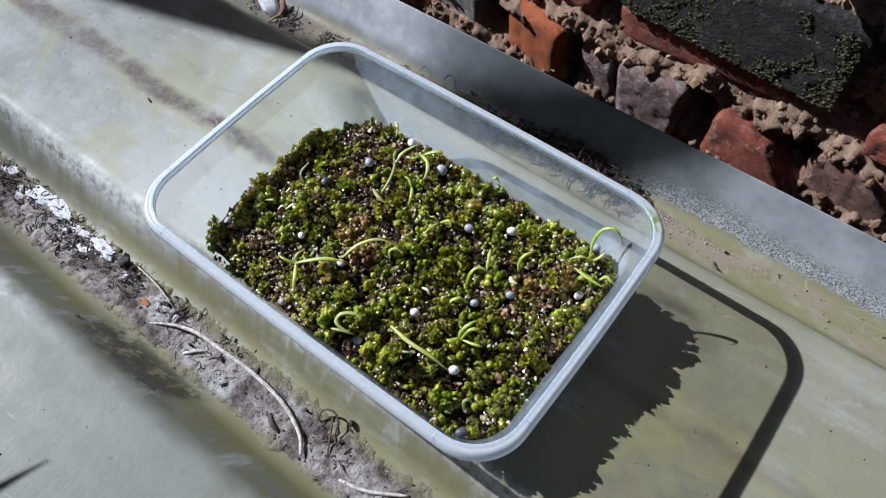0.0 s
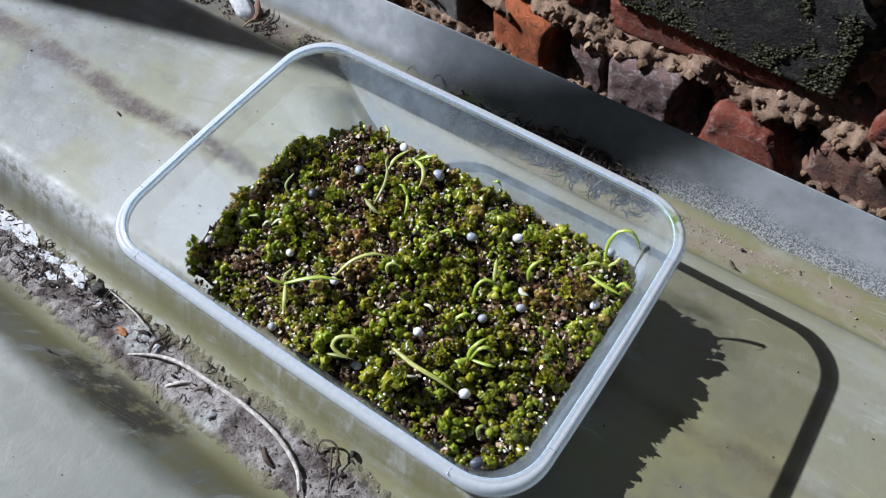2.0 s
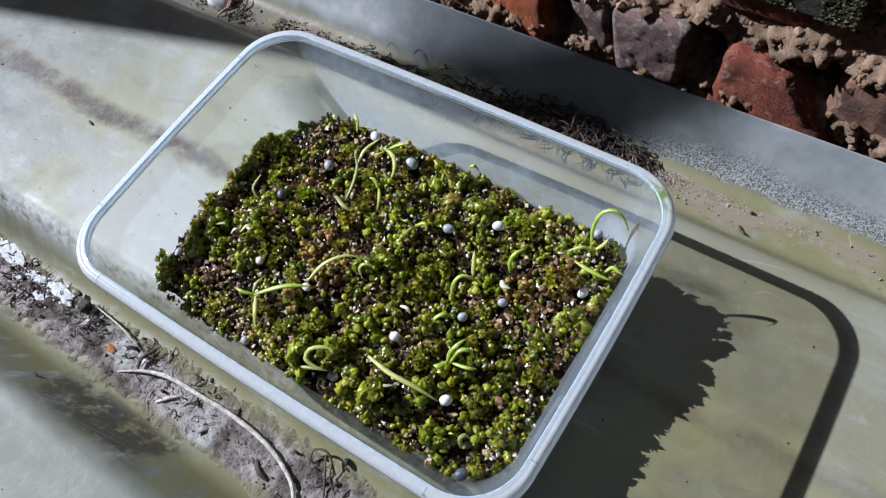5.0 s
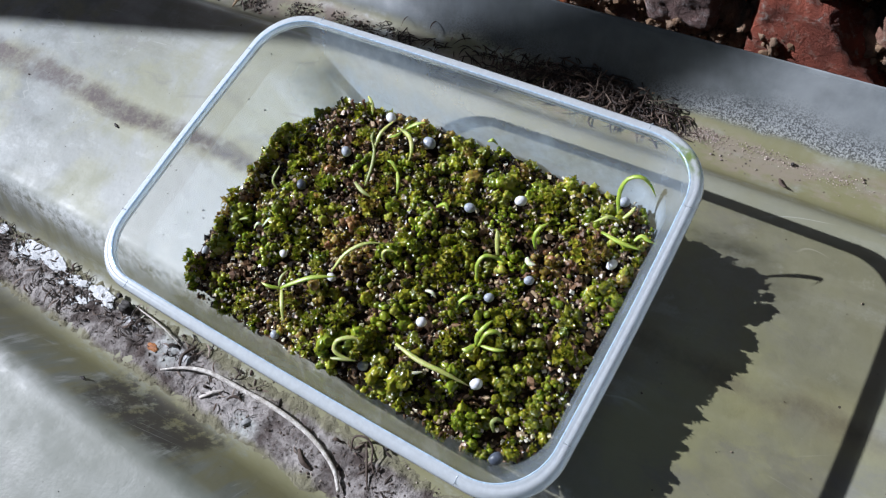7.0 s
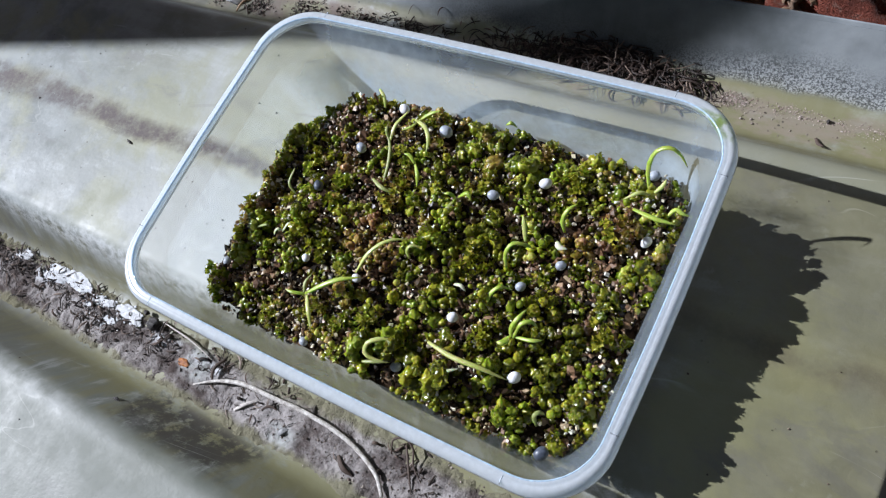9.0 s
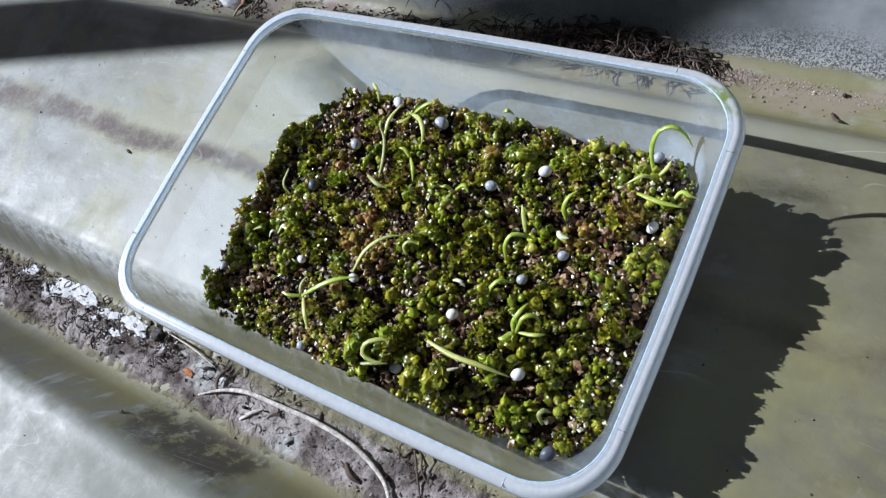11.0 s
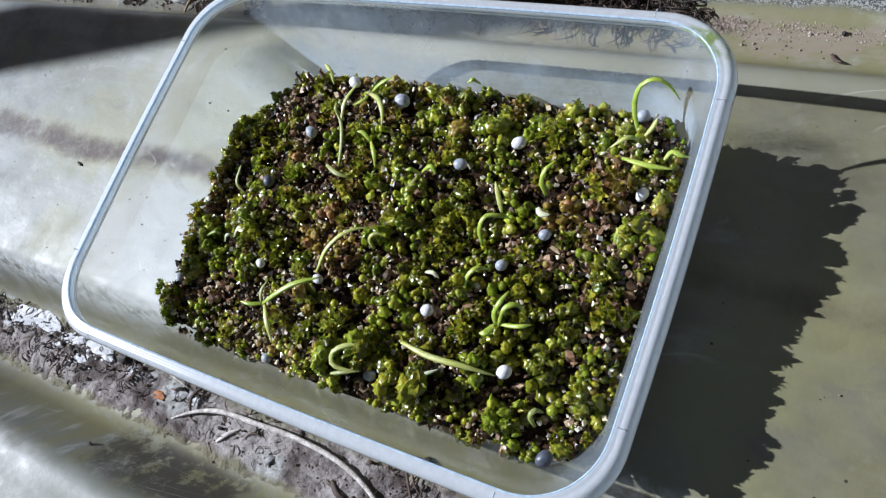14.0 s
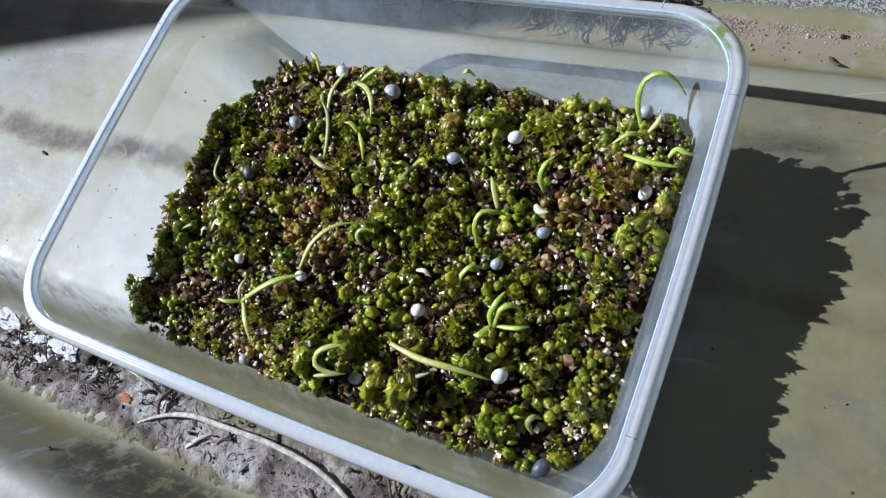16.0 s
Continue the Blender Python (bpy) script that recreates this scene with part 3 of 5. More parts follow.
def build_tub():
    tub = new("food_container")
    tagged(tub, "translucent plastic takeaway tub standing open on the roof sheet", "container")
    rings = [ring(0.058, 0.033, 0.012, 0.0010), ring(0.0638, 0.0382, 0.0135, 0.0007)]
    for z in (0.0012, 0.004, 0.012, 0.022, 0.032, 0.0395):
        rings.append(ring(*side_ring(z), bow=0.0006 * z / RIM_Z))
    hx, hy, r, z = side_ring(0.0405)
    rings += [ring(hx + 0.0007, hy + 0.0007, r + 0.0006, 0.0408, 0.0006), ring(hx + 0.0015, hy + 0.0015, r + 0.0010, 0.0430, 0.0006),
              ring(0.08300, 0.05640, 0.0175, 0.0446, 0.0006), ring(0.08325, 0.05665, 0.0176, 0.0453, 0.0006)]
    part("body", loft(rings, close_first=True), M["plastic"], tub)
    b = 0.0006
    lip = [(0.0832, 0.0436), (0.0832, 0.0455), (0.0834, 0.0461), (0.0838, 0.0464), (0.0843, 0.0461), (0.0849, 0.0461), (0.0855, 0.0462), (0.0861, 0.0459), (0.0866, 0.0453), (0.0869, 0.0444),
           (0.0870, 0.0432), (0.0867, 0.0422), (0.0861, 0.0420), (0.0857, 0.0428), (0.0854, 0.0446), (0.0846, 0.0450), (0.0838, 0.0445)]
    lip = [(x, x - 0.0266, 0.0176 + (x - 0.0832) * 0.6, z) for x, z in lip]
    part("rim", loft([ring(*p, bow=b) for p in lip], loop=True), M["rim"], tub, "thick milky rolled plastic rim")
    # a white bead on the inner edge, the highlight put into its colour
    for (x, y, r, z), w in (((0.0835, 0.0569, 0.0178, 0.0461), 0.00030),):
        turns = [(x + w * math.cos(a), y + w * math.cos(a), r + w * math.cos(a), z + w * math.sin(a)) for a in (math.pi / 3 * i for i in range(6))]
        part("rim_lit_edge", loft([ring(*p, bow=b) for p in turns], loop=True), M["lip"], tub, "moulded inner edge with its white highlight in the colour")
    # moulding marks across the rim beside each corner
    for sx in (-1, 1):
        for sy in (-1, 1):
            for x, y, turn in ((sx * 0.0850, sy * 0.0375, 0), (sx * 0.0645, sy * 0.0588, 90)):
                bm = bmesh.new()
                bmesh.ops.create_cube(bm, size=1)
                bmesh.ops.scale(bm, vec=(0.0028, 0.0004, 0.0005), verts=bm.verts)
                bmesh.ops.bevel(bm, geom=bm.edges, offset=0.0002, segments=1, affect="EDGES")
                mark = part("moulding_mark", bm, M["rim"], tub)
                mark.matrix_local = pose(x, y, 0.0460, 0, 0, turn)
    return tub


tub = build_tub()


# ---- what grows in the tub ----
SOIL_Z = 0.0243


def soil_height(x, y):
    """The top of the soil: uneven, and slumped towards the walls."""
    z = SOIL_Z + 0.0028 * fbm(x, y, 0.4, 42, 3) + 0.0008 * fbm(x, y, 3.4, 170, 2)
    for d, reach, drop in ((0.0785 - x, 0.008, 0.0030), (0.0728 + x, 0.010, 0.0058), (0.0470 - y, 0.010, 0.0058), (0.0502 + y, 0.007, 0.0045)):
        edge = max(0.0, 1 - d / reach)
        z -= drop * min(edge, 1.1) ** 2
    z -= 0.0030 * min(1.0, max(0.0, (x - 0.025) / 0.035)) * min(1.0, max(0.0, (0.010 - y) / 0.045))
    corner = max(0.0, 1 - math.hypot(0.0728 + x, 0.0470 - y) / 0.028)
    return max(z - 0.040 * corner * corner, 0.006)


def build_soil():
    nx, ny = 110, 76
    verts, faces = [], []
    hx, hy = 0.0742, 0.0480
    for j in range(ny + 1):
        for i in range(nx + 1):
            u, v = 2 * i / nx - 1, 2 * j / ny - 1
            # squircle: keeps to the tub's rounded corners
            k = 1 - 0.085 * (u * u) * (v * v)
            x, y = 0.0020 + hx * u * k, -0.0014 + hy * v * k
            verts.append((x, y, soil_height(x, y) + 0.0006 * fbm(x, y, 7.7, 260, 2)))
    for j in range(ny):
        for i in range(nx):
            a = j * (nx + 1) + i
            faces.append((a, a + 1, a + nx + 2, a + nx + 1))
    rim_idx = [i for i in range(nx + 1)] + [j * (nx + 1) + nx for j in range(1, ny + 1)] + [ny * (nx + 1) + i for i in range(nx - 1, -1, -1)] + [j * (nx + 1) for j in range(ny - 1, 0, -1)]
    low = []
    for idx in rim_idx:
        x, y, _ = verts[idx]
        low.append(len(verts))
        verts.append((0.0034 + (x - 0.0020) * 0.85, -0.0024 + (y + 0.0014) * 0.80, 0.0022))
    n = len(rim_idx)
    for i in range(n):
        j = (i + 1) % n
        faces.append((rim_idx[j], rim_idx[i], low[i], low[j]))
    faces.append(tuple(low[::-1]))
    ob = from_arrays("potting_soil", verts, faces, M["soil"])
    return tagged(ob, "dark wet potting soil filling the plastic tub", "soil", kind="stuff")


soil = build_soil()


# unit shapes for scattered pieces
def unit_mesh(kind):
    bm = bmesh.new()
    if kind == "crumb":
        bmesh.ops.create_icosphere(bm, subdivisions=1, radius=1)
    elif kind == "bead":
        bmesh.ops.create_icosphere(bm, subdivisions=2, radius=1)
    elif kind == "flake":
        bmesh.ops.create_cube(bm, size=1.6)
    bm.verts.ensure_lookup_table()
    v = np.array([p.co[:] for p in bm.verts])
    f = [[q.index for q in p.verts] for p in bm.faces]
    bm.free()
    return v, f


def bud_mesh(seed, fine=2):
    """A lobed, crinkled moss bud."""
    bm = bmesh.new()
    bmesh.ops.create_icosphere(bm, subdivisions=fine, radius=1)
    for v in bm.verts:
        p = v.co.copy()
        k = 1 + 0.45 * noise.noise(p * 1.4 + Vector((seed * 7.3, 0, 0))) + 0.55 * abs(noise.noise(p * 2.4 + Vector((2, seed * 3.7, 9)))) - 0.15 + 0.30 * noise.noise(p * 4.0 + Vector((0, seed * 5.1, 0)))
        v.co = p * k
        if p.z > 0.6:
            v.co.z += 0.15 * (p.z - 0.6) * (seed % 3)
    bm.verts.ensure_lookup_table()
    v = np.array([p.co[:] for p in bm.verts])
    f = [[q.index for q in p.verts] for p in bm.faces]
    bm.free()
    return v, f


UNITS = {k: unit_mesh(k) for k in ("crumb", "bead", "flake")}
for n in range(7):
    UNITS["bud%d" % n] = bud_mesh(n)
    UNITS["lobe%d" % n] = bud_mesh(n + 20, 3)
rng = np.random.default_rng(11)


def turned(rng):
    q = rng.normal(size=4)
    q /= np.linalg.norm(q)
    w, x, y, z = q
    return np.array([[1 - 2 * (y * y + z * z), 2 * (x * y - z * w), 2 * (x * z + y * w)],
                     [2 * (x * y + z * w), 1 - 2 * (x * x + z * z), 2 * (y * z - x * w)],
                     [2 * (x * z - y * w), 2 * (y * z + x * w), 1 - 2 * (x * x + y * y)]])


class Heap:
    """Many small pieces joined into one mesh."""

    def __init__(self):
        self.v, self.f, self.n = [], [], 0

    def add(self, kind, place, size, rough=0.0, flat=(1, 1, 1), spin=True):
        v, f = UNITS[kind]
        w = v * (1 + rough * rng.uniform(-1, 1, (len(v), 1))) * flat * size
        if spin:
            w = w @ turned(rng).T
        self.v.append(w + place)
        self.f += [[i + self.n for i in q] for q in f]
        self.n += len(v)

    def raw(self, v, f):
        self.v.append(np.asarray(v, float))
        self.f += [[i + self.n for i in q] for q in f]
        self.n += len(v)

    def done(self, name, material, parent=None, smooth=True):
        return from_arrays(name, np.concatenate(self.v).tolist(), self.f, material, parent, smooth)


def in_tub(x, y, grow=0.0):
    hx, hy, r = 0.0734 + grow - (0.0022 * max(0.0, 0.3 + 2 * fbm(x, y, 5.5, 120, 2)) if x < -0.045 else 0.0), 0.0475 + grow, 0.016
    ax, ay = abs(x - 0.0030) - (hx - r), abs(y + 0.0020) - (hy - r)
    if x < -0.043 and y > 0.017 and math.hypot(x + 0.043, y - 0.017) > 0.0262 + 0.003 * fbm(x, y, 9.5, 120, 2):
        return False
    if ax > 0 and ay > 0:
        return math.hypot(ax, ay) < r
    return ax < r and ay < r


# bare brown patches of the bed: centre and radius
BARE = [(-0.050, 0.033, 0.012), (-0.034, 0.024, 0.010), (-0.026, 0.010, 0.010), (-0.044, -0.004, 0.008), (-0.010, -0.014, 0.009), (0.062, 0.010, 0.013), (0.060, 0.026, 0.008), (-0.004, -0.004, 0.006),
        (0.070, -0.006, 0.007), (-0.050, -0.036, 0.012), (0.040, 0.002, 0.006), (0.060, -0.014, 0.006), (0.050, -0.046, 0.010), (0.026, -0.030, 0.007), (0.010, -0.028, 0.006), (0.030, 0.012, 0.007)]


def bare(x, y):
    return max(max(0.0, 1.2 - math.hypot(x - a, y - b) / r) for a, b, r in BARE)


PRILLS = [(0.0257, -0.0226), (0.0506, -0.0316), (0.0147, -0.0428), (0.0406, -0.0059), (0.0197, 0.0186), (0.0334, 0.0284), (-0.0342, 0.0207), (-0.0117, -0.0224), (0.0692, 0.0205),
          (-0.0651, -0.0335), (-0.0318, -0.0229), (0.0495, 0.0041), (-0.0268, 0.0399), (-0.0074, 0.0359), (-0.0426, 0.0026), (-0.0190, -0.0478), (0.0659, -0.0475), (0.0640, 0.0410)]


def taken(x, y, grow=0.0):
    """Whether a prill lies here."""
    return any((x - a - 0.0005) ** 2 + (y - b + 0.0005) ** 2 < (0.0021 + grow) ** 2 for a, b in PRILLS)


def spot():
    while True:
        x, y = rng.uniform(-0.077, 0.077), rng.uniform(-0.050, 0.050)
        if in_tub(x, y) and not taken(x, y):
            return x, y


def build_crumbs():
    dark, tan = Heap(), Heap()
    for _ in range(8500):
        x, y = spot()
        s = 0.0004 + 0.0012 * rng.random() ** 2.0
        z = soil_height(x, y) + rng.uniform(-0.0003, 0.0012) + 0.0012 * min(1, bare(x, y))
        heap = tan if rng.random() < 0.45 + 0.5 * min(1, bare(x, y)) else dark
        heap.add("crumb", (x, y, z), s, 0.55, (1, rng.uniform(0.5, 1), rng.uniform(0.4, 0.9)))
    a = dark.done("soil_crumbs", M["crumbs"], smooth=False)
    tagged(a, "dark wet soil crumbs on the bed in the tub", "soil", kind="stuff")
    b = tan.done("bark_crumbs", M["brown"], smooth=False)
    tagged(b, "brown bark and compost crumbs on the bed", "compost", kind="stuff")


def build_flakes():
    """Chunks of two or three thin plates, lying in drifts."""
    h = Heap()
    made = 0
    while made < 1750:
        x, y = spot()
        if rng.random() > 0.12 + 0.9 * max(0.0, 0.35 + fbm(x, y, 6.1, 55, 2)) + 0.3 * min(1, bare(x, y)):
            continue
        made += 1
        s = 0.00028 + 0.00058 * rng.random() ** 1.6
        p = np.array((x, y, soil_height(x, y) + rng.uniform(0.0008, 0.0034)))
        if rng.random() < 0.45:
            h.add("crumb", p, s, 0.45, (1, rng.uniform(0.5, 1), rng.uniform(0.3, 0.8)))
            continue
        lie = turned(rng)
        for k in range(int(rng.integers(1, 4))):
            v, f = UNITS["flake"]
            w = v * (1 + 0.25 * rng.uniform(-1, 1, (len(v), 1))) * (1, rng.uniform(0.55, 1), 0.22) * s
            h.raw((w + (0, 0, k * s * 0.42)) @ lie.T + p, f)
    tagged(h.done("vermiculite", M["flake"], smooth=False), "pale golden glinting vermiculite flakes in the soil", "vermiculite", kind="stuff")


HUES = ("moss_deep", "moss_green", "moss_lime", "moss_gold", "moss_brown")


def rosette(heap, p, d, size, count):
    """One moss shoot: cupped pointed leaves spreading round its axis."""
    side = np.cross(d, (0.31, 0.83, 0.46))
    side /= np.linalg.norm(side) + 1e-9
    other = np.cross(d, side)
    for k in range(count):
        a = 2.39996 * k + rng.normal(0, 0.3)
        out = math.cos(a) * side + math.sin(a) * other
        lean = 0.35 + 0.85 * (k / count) + rng.normal(0, 0.12)
        t = d * math.cos(lean) + out * math.sin(lean)
        n = d * math.sin(lean) - out * math.cos(lean)
        w = np.cross(t, n)
        ln, wd = size * rng.uniform(0.8, 1.25), size * rng.uniform(0.24, 0.36)
        heap.raw([p, p + t * ln * 0.35 + w * wd + n * wd * 0.45, p + t * ln * 0.38, p + t * ln * 0.35 - w * wd + n * wd * 0.45,
                  p + t * ln * 0.72 + w * wd * 0.75 + n * wd * 0.40, p + t * ln * 0.76, p + t * ln * 0.72 - w * wd * 0.75 + n * wd * 0.40, p + t * ln - n * ln * 0.10],
                 [(0, 2, 1), (0, 3, 2), (1, 2, 5, 4), (2, 3, 6, 5), (4, 5, 7), (5, 6, 7)])


def build_moss():
    """Uneven cushions: some of wet rounded buds, some of leafy shoots."""
    heaps = {k: Heap() for k in HUES}
    leaves = Heap()
    set_down = []
    tries = 0
    while len(set_down) < 185 and tries < 9000:
        tries += 1
        x, y = spot()
        inner = min(x + 0.070, 0.074 - x, y + 0.049, 0.044 - y)
        r = rng.uniform(0.0040, 0.0070) if tries < 500 else rng.uniform(0.0024, 0.0044)
        r = min(r, 0.0026 + max(0.0, inner) * 0.45)
        if rng.random() < bare(x, y) * 0.92 or fbm(x, y, 4.4, 75, 2) < -0.22:
            continue
        if any((x - a) ** 2 + (y - b) ** 2 < (0.82 * (r + c)) ** 2 for a, b, c in set_down):
            continue
        set_down.append((x, y, r))
        tone = 0.46 + 0.75 * fbm(x, y, 2.2, 30, 2) + 2.6 * (y + 0.004) - 3.2 * x - 0.45 * min(1.0, max(0.0, x / 0.03)) * min(1.0, max(0.0, (0.004 - y) / 0.015)) + rng.normal(0, 0.20)
        kind = 0 if tone < 0.16 else 1 if tone < 0.48 else 2 if tone < 0.76 else 3 if tone < 1.02 else 4
        heap = heaps[HUES[kind]]
        other = heaps[HUES[min(4, max(0, kind + (1 if rng.random() < 0.5 else -1)))]]
        z = soil_height(x, y) - 0.25 * r
        high = rng.uniform(0.85, 1.45)
        leafy = rng.random() < 0.28 + (0.30 if x < -0.03 else 0.0)
        round_ones = rng.random() < 0.35
        small = rng.uniform(0.0010, 0.0016) if round_ones or leafy else rng.uniform(0.0014, 0.0024)
        count = int((1.6 if leafy else 1.9) * (r / small) ** 2) + 4
        for k in range(count):
            e = math.acos(1 - (k + 0.5) / count * 0.95)
            a = 2.39996 * k + rng.normal(0, 0.6)
            d = np.array([math.sin(e) * math.cos(a), math.sin(e) * math.sin(a), math.cos(e) * high])
            p = np.array([x, y, z]) + d * r * rng.uniform(0.62, 1.15)
            big = small * rng.uniform(0.5, 1.25)
            if not in_tub(p[0], p[1], 0.0010 - big * 0.8) or taken(p[0], p[1], big * 0.8):
                continue
            use = heap if rng.random() < 0.7 else other
            if leafy:
                rosette(leaves if rng.random() < 0.25 else use, p - d * big * 0.6, d / np.linalg.norm(d), big * 1.9, int(rng.integers(6, 10)))
            elif round_ones:
                use.add("bead" if rng.random() < 0.5 else "bud%d" % rng.integers(0, 7), p, big * 0.92, 0.05, (1, rng.uniform(0.7, 1.0), rng.uniform(0.8, 1.1)))
            else:
                use.add("%s%d" % ("lobe" if big > 0.0013 else "bud", rng.integers(0, 7)), p, big, 0.05, (1, rng.uniform(0.6, 1.0), rng.uniform(0.8, 1.2)))
                if rng.random() < 0.4:
                    rosette(use, p + d * big * 0.3, d / np.linalg.norm(d), big * 1.15, 5)
    # single round globes and small sprigs between the cushions
    for _ in range(420):
        x, y = spot()
        use = heaps[HUES[int(rng.choice([0, 1, 1, 2, 2, 3]))]]
        use.add("bead", (x, y, soil_height(x, y) + rng.uniform(0.0008, 0.0020)), rng.uniform(0.0006, 0.0013), 0.05)
    for _ in range(300):
        x, y = spot()
        d = np.array([rng.normal(0, 0.4), rng.normal(0, 0.4), 1.0])
        rosette(leaves, np.array([x, y, soil_height(x, y) + 0.0004]), d / np.linalg.norm(d), rng.uniform(0.0010, 0.0019), int(rng.integers(5, 9)))
    # frayed leafy tufts along the sunny edge
    for x, y in ((-0.0665, 0.0210), (-0.0650, 0.0235), (-0.0660, 0.0180), (-0.0645, 0.0050), (-0.0650, -0.0010), (-0.0655, -0.0130), (-0.0640, -0.0230), (-0.0500, 0.0400), (-0.0150, 0.0405), (-0.0110, 0.0410), (-0.0180, 0.0390)):
        for _ in range(9):
            px, py = x + rng.normal(0, 0.0014), y + rng.normal(0, 0.0014)
            d = np.array([rng.normal(-0.2, 0.35), rng.normal(0, 0.35), 1.0])
            rosette(leaves if rng.random() < 0.5 else heaps["moss_green"], np.array([px, py, soil_height(px, py) + rng.uniform(0.0006, 0.0022)]), d / np.linalg.norm(d), rng.uniform(0.0014, 0.0021), 9)
    words = dict(moss_deep="deep green wet moss cushions", moss_green="fresh green wet moss cushions", moss_lime="yellow-green glossy moss cushions",
                 moss_gold="golden green moss cushions", moss_brown="olive brown dying moss cushions")
    for k in HUES:
        tagged(heaps[k].done("moss", M[k]), words[k] + " on the soil in the tub", "moss", kind="stuff")
    tagged(leaves.done("moss_leaves", M["moss_leaf"]), "small pointed green moss leaves in tufts", "moss", kind="stuff")


build_crumbs()
build_flakes()
build_moss()


# ---- the old wall behind the roof's edge ----
WALL_Y = 0.305


def ledge(x, z):
    """Mortar squeezed out of the bed joints, and hollows where it has fallen out."""
    d = -(0.017 + 0.006 * noise.noise((x * 55, 3.0, z * 55)) + 0.005 * noise.noise((x * 150, 8.0, z * 150))) * math.exp(-(((z + 0.116 - 0.010 * noise.noise((x * 30, 1.0, 0.0))) / 0.0120) ** 2)) - 0.008 * math.exp(-(((z + 0.205) / 0.012) ** 2)) - 0.006 * math.exp(-(((z + 0.03) / 0.012) ** 2))
    k = min(1.0, max(0.0, (-0.134 - z) / 0.022))
    d -= 0.0235 * k * k * (3 - 2 * k)
    for hx, hz, rx, rz in HOLLOWS:
        d += 0.026 * math.exp(-(((x - hx) / rx) ** 2) - ((z - hz) / rz) ** 2)
    return d


HOLLOWS = [(-0.080, -0.145, 0.005, 0.016), (0.025, -0.138, 0.004, 0.012), (0.098, -0.128, 0.010, 0.010), (0.112, -0.094, 0.013, 0.006), (-0.155, -0.130, 0.008, 0.012), (-0.236, -0.160, 0.010, 0.016)]


def build_wall():
    xs = np.arange(-0.36, 0.30, 0.0022)
    zs = np.arange(-0.28, 0.10, 0.0022)
    verts, faces = [], []
    for z in zs:
        for x in xs:
            d = 0.006 * fbm(x, z, 1.0, 30, 4) - 0.005 * abs(fbm(x, z, 5.0, 85, 2)) + 0.004 * fbm(x, z, 8.0, 170, 3) + 0.0025 * fbm(x, z, 3.0, 420, 2)
            verts.append((x, WALL_Y - 0.003 + d + ledge(x, z), z))
    n = len(xs)
    for j in range(len(zs) - 1):
        for i in range(n - 1):
            a = j * n + i
            faces.append((a, a + n, a + n + 1, a + 1)[::-1])
    # the wall's body behind its rough face
    x0, x1, z0, z1 = float(xs[0]), float(xs[-1]), float(zs[0]), float(zs[-1])
    k = len(verts)
    verts += [(x0, WALL_Y + 0.03, z0), (x1, WALL_Y + 0.03, z0), (x1, WALL_Y + 0.25, z0), (x0, WALL_Y + 0.25, z0),
              (x0, WALL_Y + 0.03, z1), (x1, WALL_Y + 0.03, z1), (x1, WALL_Y + 0.25, z1), (x0, WALL_Y + 0.25, z1)]
    faces += [(k, k + 1, k + 5, k + 4), (k + 1, k + 2, k + 6, k + 5), (k + 2, k + 3, k + 7, k + 6), (k + 3, k, k + 4, k + 7), (k + 4, k + 5, k + 6, k + 7)]
    ob = from_arrays("wall_back", verts, faces, M["mortar"], smooth=True)
    return tagged(ob, "old brick wall with crumbling sandy mortar", "wall", kind="structure")


wall = build_wall()


def brick(corners, proud, material, seed, label="", craggy=1.0, yaw=0.0):
    """One worn brick between four corners (x, z) of its face, from lower left round: chipped and uneven."""
    bm = bmesh.new()
    bmesh.ops.create_cube(bm, size=1)
    bmesh.ops.subdivide_edges(bm, edges=bm.edges, cuts=24, use_grid_fill=True)
    depth = 0.055
    a, b, c, d = (Vector((x, 0, z)) for x, z in corners)
    middle = (a + b + c + d) / 4
    for v in bm.verts:
        p = v.co.copy()
        k = 1 - 0.10 * (2 * p.x) ** 4 * (2 * p.z) ** 4
        u, w = 0.5 + p.x * k, 0.5 + p.z * k
        q = (a * (1 - u) + b * u) * (1 - w) + (d * (1 - u) + c * u) * w - middle
        rim = max(abs(p.x) * 2, abs(p.z) * 2)
        s = Vector((q.x, seed * 1.7, q.z))
        big, mid, fine = (fbm(s.x, s.y + p.y * 0.05, s.z, f, 2) for f in (26, 75, 230))
        q.y = p.y * depth
        if p.y < 0:
            q.y += 0.0050 * rim ** 12 + craggy * (0.0010 * big + 0.0009 * mid * (0.4 + rim) + 0.0006 * fine) + 0.006 * craggy * max(0.0, mid - 0.25) * rim ** 4
        q += Vector((q.x, 0, q.z)).normalized() * (rim ** 6 * craggy * (0.0016 * big + 0.0018 * mid + 0.0010 * fine))
        v.co = q
    ob = part("brick", bm, material, wall, label)
    ob.matrix_local = pose(middle.x, WALL_Y + depth / 2 - proud, middle.z, 0, 0, yaw)
    return ob


B_ORANGE = mat_brick("orange_brick", (0.62, 0.165, 0.048), (0.36, 0.14, 0.07), 0.0)
B_RED = mat_brick("red_brick", (0.36, 0.085, 0.045), (0.36, 0.22, 0.17), 0.2, (0.50, 0.46, 0.43))
B_PURPLE = mat_brick("purple_brick", (0.27, 0.17, 0.155), (0.44, 0.40, 0.39), 0.35, (0.34, 0.33, 0.30))
B_DARK = mat_brick("mossy_dark_brick", (0.026, 0.024, 0.022), (0.105, 0.100, 0.092), 0.50, (0.080, 0.090, 0.040))
B_BROWN = mat_brick("dark_brown_brick", (0.085, 0.042, 0.030), (0.13, 0.085, 0.065), 0.1)
